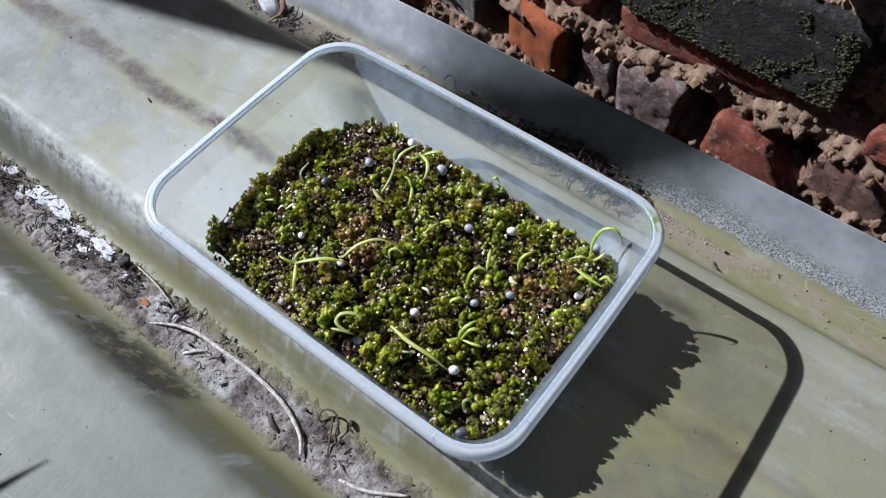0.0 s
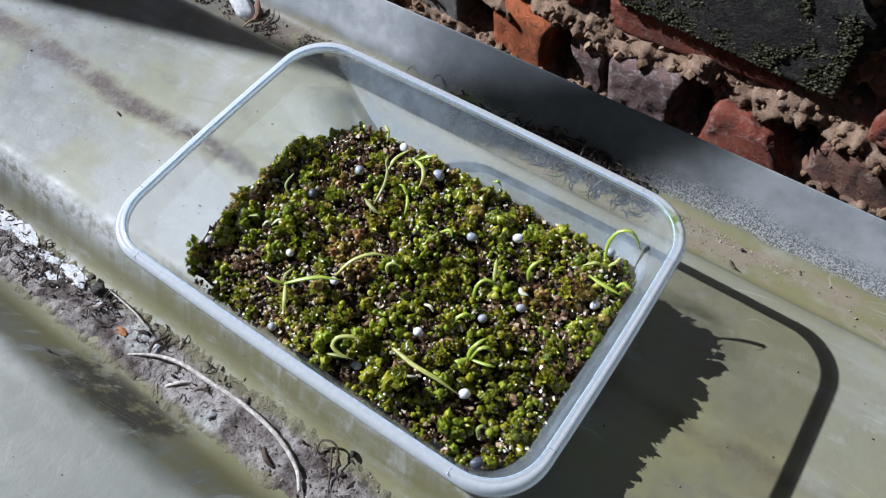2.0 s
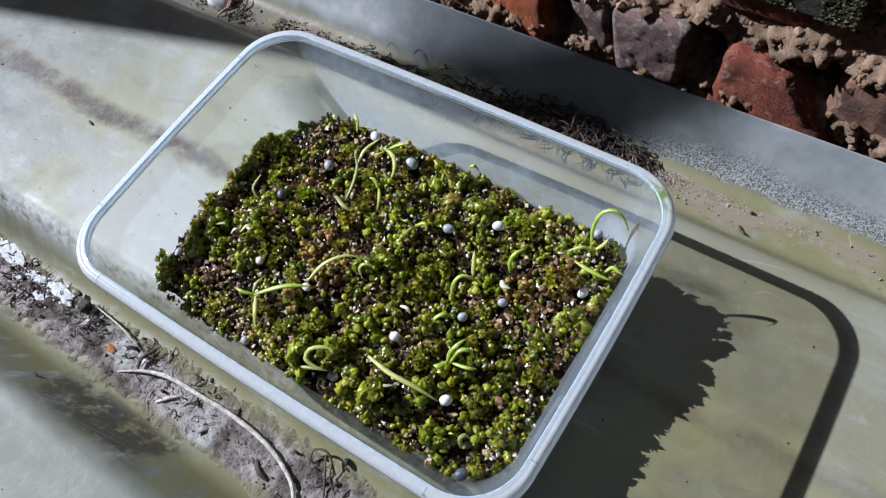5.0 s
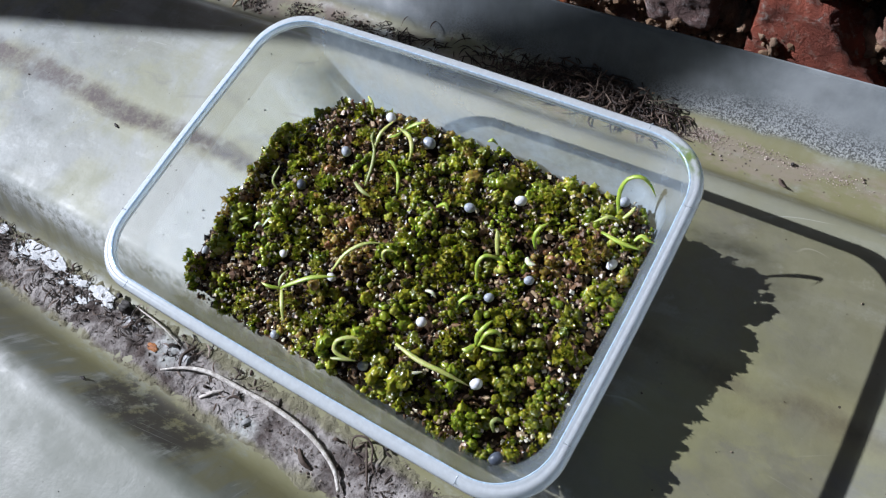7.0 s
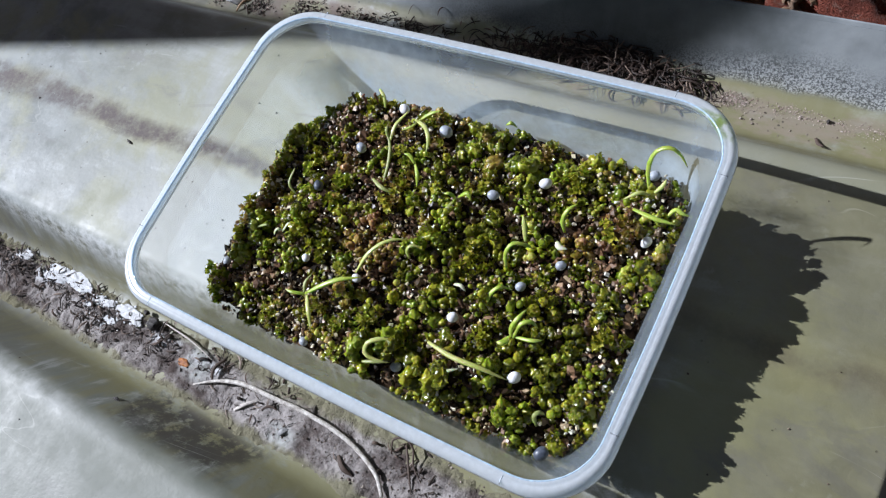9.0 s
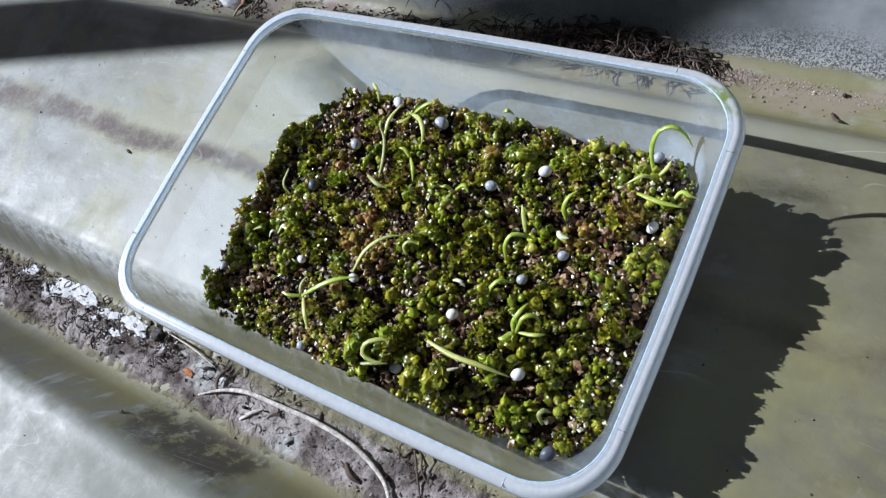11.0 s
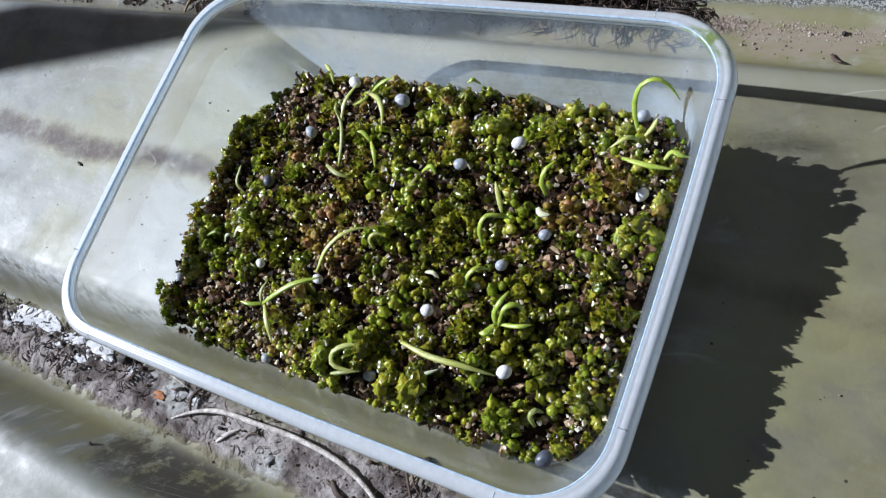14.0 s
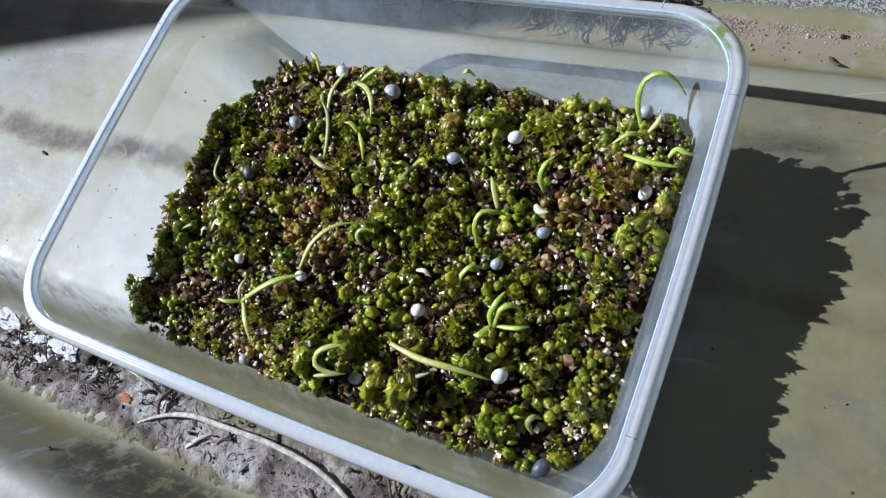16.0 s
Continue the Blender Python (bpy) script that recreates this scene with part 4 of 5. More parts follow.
B_STONE = mat_brick("grey_stone", (0.28, 0.27, 0.26), (0.38, 0.36, 0.33), 0.4, (0.30, 0.32, 0.20))
B_PINK = mat_brick("pink_brick", (0.33, 0.17, 0.12), (0.42, 0.29, 0.22), 0.2)
brick([(-0.204, -0.178), (-0.166, -0.170), (-0.163, -0.112), (-0.226, -0.118)], 0.022, B_STONE, 1, yaw=-8)
brick([(-0.136, -0.192), (-0.087, -0.192), (-0.084, -0.113), (-0.140, -0.108)], 0.029, B_ORANGE, 2, yaw=-8)
brick([(-0.055, -0.192), (-0.036, -0.192), (-0.043, -0.121), (-0.076, -0.116)], 0.027, B_PURPLE, 3, yaw=-4)
brick([(-0.0355, -0.172), (0.013, -0.168), (0.017, -0.111), (-0.0425, -0.118)], 0.031, B_PURPLE, 11, yaw=-2)
brick([(0.028, -0.188), (0.136, -0.188), (0.080, -0.127), (0.040, -0.117)], 0.033, B_RED, 4, yaw=-5)
brick([(-0.054, -0.1085), (0.090, -0.104), (0.062, -0.076), (-0.058, -0.084)], 0.013, B_RED, 5, craggy=0.5)
brick([(-0.062, -0.083), (0.094, -0.096), (0.120, -0.022), (-0.066, -0.028)], 0.016, B_DARK, 6, craggy=0.8)
brick([(0.130, -0.070), (0.210, -0.070), (0.210, 0.000), (0.126, 0.000)], 0.006, B_BROWN, 7)
brick([(0.102, -0.195), (0.176, -0.195), (0.162, -0.108), (0.104, -0.120)], 0.025, B_PINK, 8, craggy=0.9)
brick([(0.128, -0.106), (0.170, -0.106), (0.168, -0.076), (0.127, -0.086)], 0.024, B_RED, 9)
brick([(-0.098, -0.102), (-0.074, -0.100), (-0.072, -0.070), (-0.150, -0.074)], 0.014, B_RED, 12)
# an extra brick out of view, added to cast shade on the bricks below
brick([(0.021, 0.0175), (0.131, 0.0175), (0.131, 0.0625), (0.021, 0.0625)], 0.032, B_RED, 10, "unseen brick added above to shade the wall's upper right")


def build_rubble():
    h = Heap()
    for _ in range(7000):
        x, z = rng.uniform(-0.28, 0.24), rng.uniform(-0.24, -0.01)
        d = 0.006 * fbm(x, z, 1.0, 30, 4) - 0.005 * abs(fbm(x, z, 5.0, 85, 2))
        d += ledge(x, z)
        s = 0.0006 + 0.0044 * rng.random() ** 5
        h.add("crumb", (x, WALL_Y - 0.003 + d - s * 0.2, z), s, 0.35, (1, 0.8, 0.8))
    ob = h.done("mortar_rubble", M["rubble"], wall, smooth=False)
    return tagged(ob, "loose sandy crumbs of old mortar", kind="stuff")


build_rubble()


def build_wall_moss():
    """Dry grey-green moss in clumps over the dark brick."""
    h = Heap()
    while h.n < 78000:
        x, z = rng.uniform(-0.058, 0.100), rng.uniform(-0.090, -0.030)
        if z < -0.080 - 0.07 * (x + 0.058) or fbm(x, z, 2.7, 55, 3) < -0.28:
            continue
        s = 0.0003 + 0.0008 * rng.random() ** 2.5
        h.add("crumb", (x, WALL_Y - 0.0155 - rng.uniform(0, 0.0004), z), s, 0.45, (1.3, 0.35, 1.0), spin=False)
    return tagged(h.done("wall_moss", M["wall_moss"], wall, smooth=False), "dry grey-green moss on the dark brick", kind="stuff")


build_wall_moss()


# ---- strips, stems and blades ----
def along(points, n):
    """n + 1 places along a smooth line through the points."""
    p = [Vector(q) for q in points]
    p = [p[0] * 2 - p[1]] + p + [p[-1] * 2 - p[-2]]
    out = []
    spans = len(p) - 3
    for i in range(n + 1):
        u = min(i / n * spans, spans - 1e-6)
        k, f = int(u), u - int(u)
        a, b, c, d = p[k : k + 4]
        out.append(0.5 * (2 * b + (c - a) * f + (2 * a - 5 * b + 4 * c - d) * f * f + (3 * b - a - 3 * c + d) * f ** 3))
    return out


def strip(points, width, thick, n=10, start=0.6, tip=0.15, sides=6, up=(0, 0, 1), full=0.55):
    """Vertices and faces of a flattened stem along the points, narrowing towards its tip."""
    line = along(points, n)
    v, f = [], []
    for i, p in enumerate(line):
        t = (line[min(i + 1, n)] - line[max(i - 1, 0)]).normalized()
        s = t.cross(Vector(up))
        s = s.normalized() if s.length > 1e-4 else Vector((1, 0, 0))
        u = s.cross(t)
        k = i / n
        w = width * (start + (1 - start) * min(1, k * 4)) * (1 if k < full else 1 - (1 - tip) * ((k - full) / (1 - full)) ** 1.6)
        for j in range(sides):
            a = 2 * math.pi * j / sides
            v.append(tuple(p + s * (w / 2 * math.cos(a)) + u * (max(thick * w / width, 0.00008) / 2 * math.sin(a))))
    for i in range(n):
        for j in range(sides):
            a, b = i * sides + j, i * sides + (j + 1) % sides
            f.append((a, b, b + sides, a + sides))
    f.append(tuple(range(sides))[::-1])
    f.append(tuple(range(n * sides, n * sides + sides)))
    return v, f


def strip_object(name, points, width, thick, material, label, category, **kw):
    base = Vector(points[0])
    v, f = strip([tuple(Vector(p) - base) for p in points], width, thick, **kw)
    ob = from_arrays(name, v, f, material)
    ob.location = base
    return tagged(ob, label, category)


# ---- seedlings in the tub ----
LEAF_GREEN, LEAF_OLIVE, LEAF_PALE, LEAF_DULL = M["seed_green"], M["seed_olive"], M["seed_pale"], M["seed_dull"]
LEAF_WORDS = {LEAF_GREEN.name: "bright green seedling with curved blades rising from moss", LEAF_OLIVE.name: "olive green seedling blade arching over the moss",
              LEAF_PALE.name: "pale white-green sprout curling out of the moss", LEAF_DULL.name: "dull green seedling blade lying on the moss"}


def blade(points, width, material):
    return points, width, material


def seedling(*blades):
    base = Vector(blades[0][0][0])
    root = new("seedling")
    root.location = base
    tagged(root, LEAF_WORDS[blades[0][2].name], "seedling", group="seedlings in the tub")
    for points, width, material in blades:
        v, f = strip([tuple(Vector(p) - base) for p in points], width * 0.88, width * 0.32, n=12, start=0.55, tip=0.12, sides=6)
        ob = from_arrays("leaf", v, f, material, root)
    return root


seedling(blade([(0.0645, 0.0354, 0.0275), (0.0624, 0.0403, 0.0325), (0.0636, 0.0436, 0.0375), (0.0674, 0.0451, 0.0395), (0.0707, 0.0448, 0.0375), (0.0733, 0.0431, 0.0345)], 0.0017, LEAF_GREEN),
         blade([(0.065, 0.0344, 0.0285), (0.0622, 0.033, 0.0305), (0.0585, 0.0301, 0.0295)], 0.0015, LEAF_OLIVE),
         blade([(0.066, 0.0353, 0.0285), (0.0676, 0.0377, 0.0295), (0.0682, 0.0397, 0.0305)], 0.0016, LEAF_OLIVE),
         blade([(0.0621, 0.0284, 0.0285), (0.0696, 0.027, 0.0295), (0.0753, 0.0275, 0.0285)], 0.0017, LEAF_GREEN))
seedling(blade([(0.0458, 0.015, 0.0275), (0.0445, 0.0174, 0.0305), (0.0453, 0.0202, 0.0325), (0.0472, 0.0231, 0.0325)], 0.0016, LEAF_GREEN))
seedling(blade([(0.045, 0.011, 0.0285), (0.0466, 0.0096, 0.0285), (0.0489, 0.0098, 0.0285)], 0.0022, LEAF_PALE))
seedling(blade([(0.0342, -0.0022, 0.0285), (0.0335, 0.0006, 0.0325), (0.035, 0.0039, 0.0345), (0.039, 0.0054, 0.0325), (0.04, 0.0059, 0.0295)], 0.0016, LEAF_GREEN),
         blade([(0.0364, 0.0074, 0.0295), (0.0346, 0.0114, 0.0315), (0.033, 0.0144, 0.0325)], 0.0017, LEAF_OLIVE))
seedling(blade([(0.0228, -0.0326, 0.0305), (0.0324, -0.034, 0.0315), (0.0417, -0.0337, 0.0315), (0.0493, -0.0333, 0.0285)], 0.0019, LEAF_OLIVE))
seedling(blade([(0.0144, -0.0359, 0.0315), (0.0096, -0.0377, 0.0325), (0.006, -0.0405, 0.0325), (0.0058, -0.0434, 0.0305), (0.0096, -0.0438, 0.0295), (0.0128, -0.0427, 0.0285)], 0.0018, LEAF_OLIVE),
         blade([(0.0051, -0.0459, 0.0285), (0.0091, -0.0446, 0.0295), (0.0138, -0.0426, 0.0285)], 0.0014, LEAF_DULL))
seedling(blade([(-0.0246, -0.034, 0.0295), (-0.0184, -0.0298, 0.0325), (-0.0132, -0.0262, 0.0335), (-0.0068, -0.0225, 0.0325)], 0.0021, LEAF_GREEN),
         blade([(-0.0238, -0.0342, 0.0295), (-0.0197, -0.0388, 0.0305), (-0.0168, -0.0434, 0.0285)], 0.0017, LEAF_OLIVE),
         blade([(-0.0246, -0.034, 0.0295), (-0.028, -0.0353, 0.0305), (-0.0316, -0.0354, 0.0305)], 0.0015, LEAF_GREEN),
         blade([(-0.0252, -0.0339, 0.0295), (-0.026, -0.0308, 0.0305), (-0.0254, -0.0274, 0.0305)], 0.0014, LEAF_DULL))
seedling(blade([(-0.0121, -0.0209, 0.0285), (-0.0089, -0.0144, 0.0325), (-0.0043, -0.0088, 0.0335), (0.0009, -0.0052, 0.0315)], 0.0017, LEAF_OLIVE))
seedling(blade([(0.0031, -0.0102, 0.0285), (0.0019, -0.0085, 0.0305), (0.0031, -0.0069, 0.0315), (0.0059, -0.006, 0.0305)], 0.0014, LEAF_OLIVE))
seedling(blade([(-0.0205, 0.0119, 0.0275), (-0.0207, 0.0186, 0.0305), (-0.023, 0.0243, 0.0315), (-0.026, 0.0274, 0.0325)], 0.0014, LEAF_DULL),
         blade([(-0.0242, 0.0257, 0.0305), (-0.024, 0.0311, 0.0325), (-0.0214, 0.0373, 0.0335)], 0.0018, LEAF_OLIVE),
         blade([(-0.0246, 0.0263, 0.0305), (-0.0261, 0.0281, 0.0325), (-0.0269, 0.0302, 0.0325)], 0.0014, LEAF_DULL))
seedling(blade([(-0.0201, 0.0366, 0.0295), (-0.0132, 0.0335, 0.0325), (-0.0096, 0.0293, 0.0325), (-0.0093, 0.0256, 0.0305)], 0.0018, LEAF_OLIVE),
         blade([(-0.0187, 0.0363, 0.0295), (-0.0142, 0.0386, 0.0325), (-0.0102, 0.0405, 0.0335)], 0.0017, LEAF_GREEN),
         blade([(-0.019, 0.036, 0.0295), (-0.0187, 0.0326, 0.0315), (-0.0213, 0.0306, 0.0315)], 0.0015, LEAF_GREEN))
seedling(blade([(0.0075, 0.0144, 0.0275), (0.008, 0.0101, 0.0305), (0.0069, 0.0054, 0.0295)], 0.0018, LEAF_DULL),
         blade([(0.0082, 0.0145, 0.0285), (0.012, 0.0158, 0.0315), (0.0142, 0.0141, 0.0305)], 0.0017, LEAF_GREEN),
         blade([(0.0075, 0.0143, 0.0285), (0.0059, 0.0142, 0.0305), (0.0042, 0.0136, 0.0305)], 0.0015, LEAF_GREEN))
seedling(blade([(0.0335, -0.0152, 0.0285), (0.0344, -0.0122, 0.0315), (0.0366, -0.0095, 0.0325), (0.0392, -0.0082, 0.0295)], 0.0016, LEAF_GREEN),
         blade([(0.0338, -0.0151, 0.0285), (0.0328, -0.0139, 0.0295), (0.0334, -0.0121, 0.0295)], 0.0022, LEAF_OLIVE))
seedling(blade([(0.0449, -0.0216, 0.0275), (0.0448, -0.0193, 0.0315), (0.0462, -0.0162, 0.0335), (0.047, -0.013, 0.0325)], 0.0017, LEAF_GREEN),
         blade([(0.0456, -0.0213, 0.0285), (0.0471, -0.0179, 0.0325), (0.0498, -0.0159, 0.0325), (0.0518, -0.0165, 0.0305)], 0.0017, LEAF_GREEN),
         blade([(0.0447, -0.0213, 0.0285), (0.0437, -0.0239, 0.0295), (0.0419, -0.0246, 0.0295)], 0.0023, LEAF_GREEN),
         blade([(0.0458, -0.0209, 0.0285), (0.0515, -0.0205, 0.0305), (0.0542, -0.019, 0.0295)], 0.0014, LEAF_GREEN))
seedling(blade([(0.0273, -0.0375, 0.0285), (0.0322, -0.0381, 0.0305), (0.0351, -0.036, 0.0295)], 0.0013, LEAF_PALE),
         blade([(0.03, -0.0396, 0.0285), (0.0328, -0.0412, 0.0295), (0.0325, -0.0436, 0.0285)], 0.0013, LEAF_GREEN))
seedling(blade([(-0.0486, -0.0194, 0.0285), (-0.0471, -0.0178, 0.0305), (-0.0451, -0.0171, 0.0295)], 0.0014, LEAF_PALE),
         blade([(-0.0461, -0.0174, 0.0285), (-0.0441, -0.0145, 0.0305), (-0.0425, -0.0148, 0.0295)], 0.0012, LEAF_PALE))
seedling(blade([(-0.0242, 0.0115, 0.0285), (-0.0187, 0.0091, 0.0295), (-0.0143, 0.0088, 0.0285)], 0.0018, LEAF_DULL))
seedling(blade([(0.0626, -0.0416, 0.0285), (0.0613, -0.0398, 0.0305), (0.0622, -0.0381, 0.0305), (0.0635, -0.0379, 0.0285)], 0.0015, LEAF_DULL))
seedling(blade([(0.072, 0.0294, 0.0275), (0.0736, 0.032, 0.0285), (0.0758, 0.0315, 0.0285), (0.0782, 0.0317, 0.0275)], 0.0016, LEAF_GREEN))
seedling(blade([(-0.0391, 0.0439, 0.0305), (-0.0356, 0.0413, 0.0305), (-0.0342, 0.0382, 0.0285)], 0.0015, LEAF_OLIVE))
seedling(blade([(0.0209, -0.0128, 0.0285), (0.0237, -0.0127, 0.0295), (0.0256, -0.0136, 0.0285)], 0.0014, LEAF_PALE))
seedling(blade([(-0.0108, 0.0205, 0.0305), (-0.0081, 0.0169, 0.0305), (-0.0072, 0.0134, 0.0285)], 0.0015, LEAF_GREEN),
         blade([(-0.011, 0.0205, 0.0305), (-0.0138, 0.0224, 0.0315), (-0.0161, 0.0224, 0.0315)], 0.0015, LEAF_GREEN))
seedling(blade([(-0.0539, 0.0051, 0.0305), (-0.0534, -0.0006, 0.0295), (-0.0496, -0.003, 0.0275)], 0.0012, LEAF_DULL))
seedling(blade([(-0.0567, -0.0193, 0.0285), (-0.0523, -0.0178, 0.0305), (-0.0509, -0.0178, 0.0295)], 0.0012, LEAF_DULL))
seedling(blade([(0.0156, 0.0446, 0.0285), (0.0146, 0.0439, 0.0315), (0.0127, 0.0431, 0.0305)], 0.0018, LEAF_GREEN))

# ---- round fertiliser prills ----
def prill(x, y, z, r, material, label):
    bm = bmesh.new()
    bmesh.ops.create_icosphere(bm, subdivisions=3, radius=r)
    seed = 40 * x + 90 * y
    for v in bm.verts:
        v.co *= 1 + 0.10 * noise.noise(v.co * 500 + Vector((seed, 0, 0)))
        v.co.z *= 0.92
        v.co.x *= 1.06 + 0.22 * abs(math.sin(seed * 3))
    ob = link("fertiliser_prill", bm, material)
    ob.matrix_world = pose(x, y, z + 0.0007, 0, 0, 900 * x)
    return tagged(ob, label, "fertiliser prill", group="prills on the moss")


W, G, K = M["prill_white"], M["prill_grey"], M["prill_slate"]
WHITE, GREY, SLATE = "white round fertiliser prill resting on the moss", "grey-blue round fertiliser prill resting on the moss", "dark slate fertiliser prill half sunk in the soil"
prill(0.0257, -0.0226, 0.0280, 0.00165, W, WHITE)
prill(0.0506, -0.0316, 0.0265, 0.0017, W, WHITE)
prill(0.0147, -0.0428, 0.0246, 0.0016, G, GREY)
prill(0.0406, -0.0059, 0.0270, 0.0015, G, GREY)
prill(0.0197, 0.0186, 0.0290, 0.0016, G, GREY)
prill(0.0334, 0.0284, 0.0274, 0.0017, W, WHITE)
prill(-0.0342, 0.0207, 0.0286, 0.0017, G, GREY)
prill(-0.0117, -0.0224, 0.0264, 0.0014, W, WHITE)
prill(0.0692, 0.0205, 0.0255, 0.0015, W, WHITE)
prill(-0.0651, -0.0335, 0.0221, 0.0016, G, GREY)
prill(-0.0318, -0.0229, 0.0282, 0.0013, W, WHITE)
prill(0.0495, 0.0041, 0.0282, 0.0014, G, GREY)
prill(-0.0268, 0.0399, 0.0278, 0.0017, W, WHITE)
prill(-0.0074, 0.0359, 0.0278, 0.0021, G, GREY)
prill(-0.0426, 0.0026, 0.0278, 0.0017, K, SLATE)
prill(-0.0190, -0.0478, 0.0245, 0.0014, G, GREY)
prill(0.0659, -0.0475, 0.0245, 0.0018, K, SLATE)
prill(0.0640, 0.0410, 0.0275, 0.0016, G, GREY)


# dead tips and flecks on the back edge of the bed
for x, y, z, r, material, words in ((-0.0432, 0.0388, 0.0296, 0.0012, M["rust_dark"], "reddish brown dead moss tip standing on the bed"),
                                    (-0.0388, 0.0403, 0.0300, 0.0010, M["rust_dark"], "reddish brown dead moss tip beside a pale sprout"),
                                    (-0.0480, 0.0385, 0.0296, 0.0009, M["black"], "thin blackened dead tip on the bed")):
    strip_object("dead_tip", [(x, y - 0.0004, z - 0.0022), (x + 0.0003, y, z), (x - 0.0002, y + 0.0004, z + 0.0016), (x + 0.0006, y + 0.0006, z + 0.0024)], r, r * 0.8, material, words, "moss tip", n=8, start=0.8, tip=0.7)


# ---- moisture on the far wall of the tub ----
def build_drops():
    h = Heap()
    for _ in range(2600):
        x = rng.uniform(-0.045, 0.068)
        z = 0.0235 + 0.0085 * rng.random() ** 1.5
        hx, hy, r, _ = side_ring(z)
        h.add("crumb", (x, hy + foot_shift(z)[1] - 0.0003, z), rng.uniform(0.00005, 0.00015), 0.1, (1, 0.5, 1), spin=False)
    ob = h.done("condensation", M["drops"])
    return tagged(ob, "fine water droplets on the inner wall of the tub", "condensation", kind="stuff")


build_drops()


# ---- silt and litter in the near trough ----
def dirt_depth(x, y):
    mid = (y + 0.0745) / 0.0135
    return 0.0015 + 0.0008 * fbm(x, y, 0.3, 60, 4) - 0.0022 * mid * mid + 0.0012 * mid ** 4


def mat_dirt():
    m = Mat("trough_silt")
    x, y = m.axis("X"), m.axis("Y")
    a, b, c = m.noise(70, 6, 0.7), m.noise(420, 5, 0.7), m.noise(25, 3)
    col = m.mix(m.ramp(m.math("ADD", m.math("MULTIPLY", a, 0.5), m.math("MULTIPLY", m.noise(36, 5, 0.65, stretch=(0.7, 1.2, 1)), 0.5)), 0.40, 0.58), (0.075, 0.058, 0.053), (0.37, 0.345, 0.335))
    col = m.mix(m.math("MULTIPLY", m.ramp(b, 0.5, 0.64), 0.6), col, (0.10, 0.08, 0.072))
    white = m.math("MULTIPLY", m.ramp(m.math("ADD", y, m.math("MULTIPLY", m.math("SUBTRACT", a, 0.5), 0.02)), -0.074, -0.066), m.ramp(x, -0.085, -0.060, 1.0, 0.0))
    white = m.math("MULTIPLY", white, m.ramp(m.math("ADD", m.math("MULTIPLY", a, 0.55), m.math("MULTIPLY", c, 0.45)), 0.50, 0.56))
    col = m.mix(m.math("MULTIPLY", white, 0.92), col, (0.70, 0.72, 0.76))
    patch = m.math("MULTIPLY", band(m, x, -0.091, 0.004, 0.006), band(m, y, -0.071, 0.004, 0.005))
    patch = m.math("MAXIMUM", patch, m.math("MULTIPLY", band(m, x, -0.040, 0.003, 0.006), band(m, y, -0.0805, 0.002, 0.004)))
    col = m.mix(m.math("MULTIPLY", patch, m.ramp(m.noise(130, 5, 0.7), 0.35, 0.55)), col, (0.40, 0.41, 0.40))
    thin = m.ramp(m.math("ADD", m.math("ABSOLUTE", m.math("ADD", y, 0.0745)), m.math("MULTIPLY", m.math("SUBTRACT", a, 0.5), 0.016)), 0.0068, 0.0112)
    col = m.mix(m.math("MULTIPLY", thin, 0.9), col, (0.185, 0.175, 0.11))
    m.set(color=col, rough=0.95, spec=0.2)
    m.bump(m.math("ADD", a, b), 0.0012, 1.0)
    return m.m


def build_dirt():
    xs, ys = np.arange(-0.40, 0.24, 0.0010), np.arange(-0.0925, -0.0565, 0.0009)
    verts, faces = [], []
    for y in ys:
        for x in xs:
            d = dirt_depth(x, y) + 0.0007 * fbm(x, y, 9.0, 260, 3) + 0.0003 * fbm(x, y, 2.0, 800, 2)
            verts.append((x, y, FLOOR_NEAR + max(d, -0.0012)))
    n = len(xs)
    for j in range(len(ys) - 1):
        for i in range(n - 1):
            a = j * n + i
            faces.append((a, a + 1, a + n + 1, a + n))
    ob = from_arrays("silt", verts, faces, mat_dirt())
    return tagged(ob, "grey-brown dusty silt with white crust in the trough", "silt", kind="stuff")


build_dirt()


def floor_at(x, y):
    return FLOOR_NEAR + max(dirt_depth(x, y), 0.0)


def needle(heap, x, y, z, length, width, lift, rng, turn=None, curl=0.55):
    a = rng.uniform(0, 6.283) if turn is None else turn
    bend = rng.normal(0, curl)
    pts, px, py, h = [], x, y, z
    for k in range(4):
        pts.append((px, py, h + lift * math.sin(math.pi * k / 3) + width * 0.4))
        px += math.cos(a) * length / 3
        py += math.sin(a) * length / 3
        a += bend / 3
    v, f = strip(pts, width, width * 0.5, n=6, start=0.5, tip=0.2, sides=4)
    heap.raw(v, f)


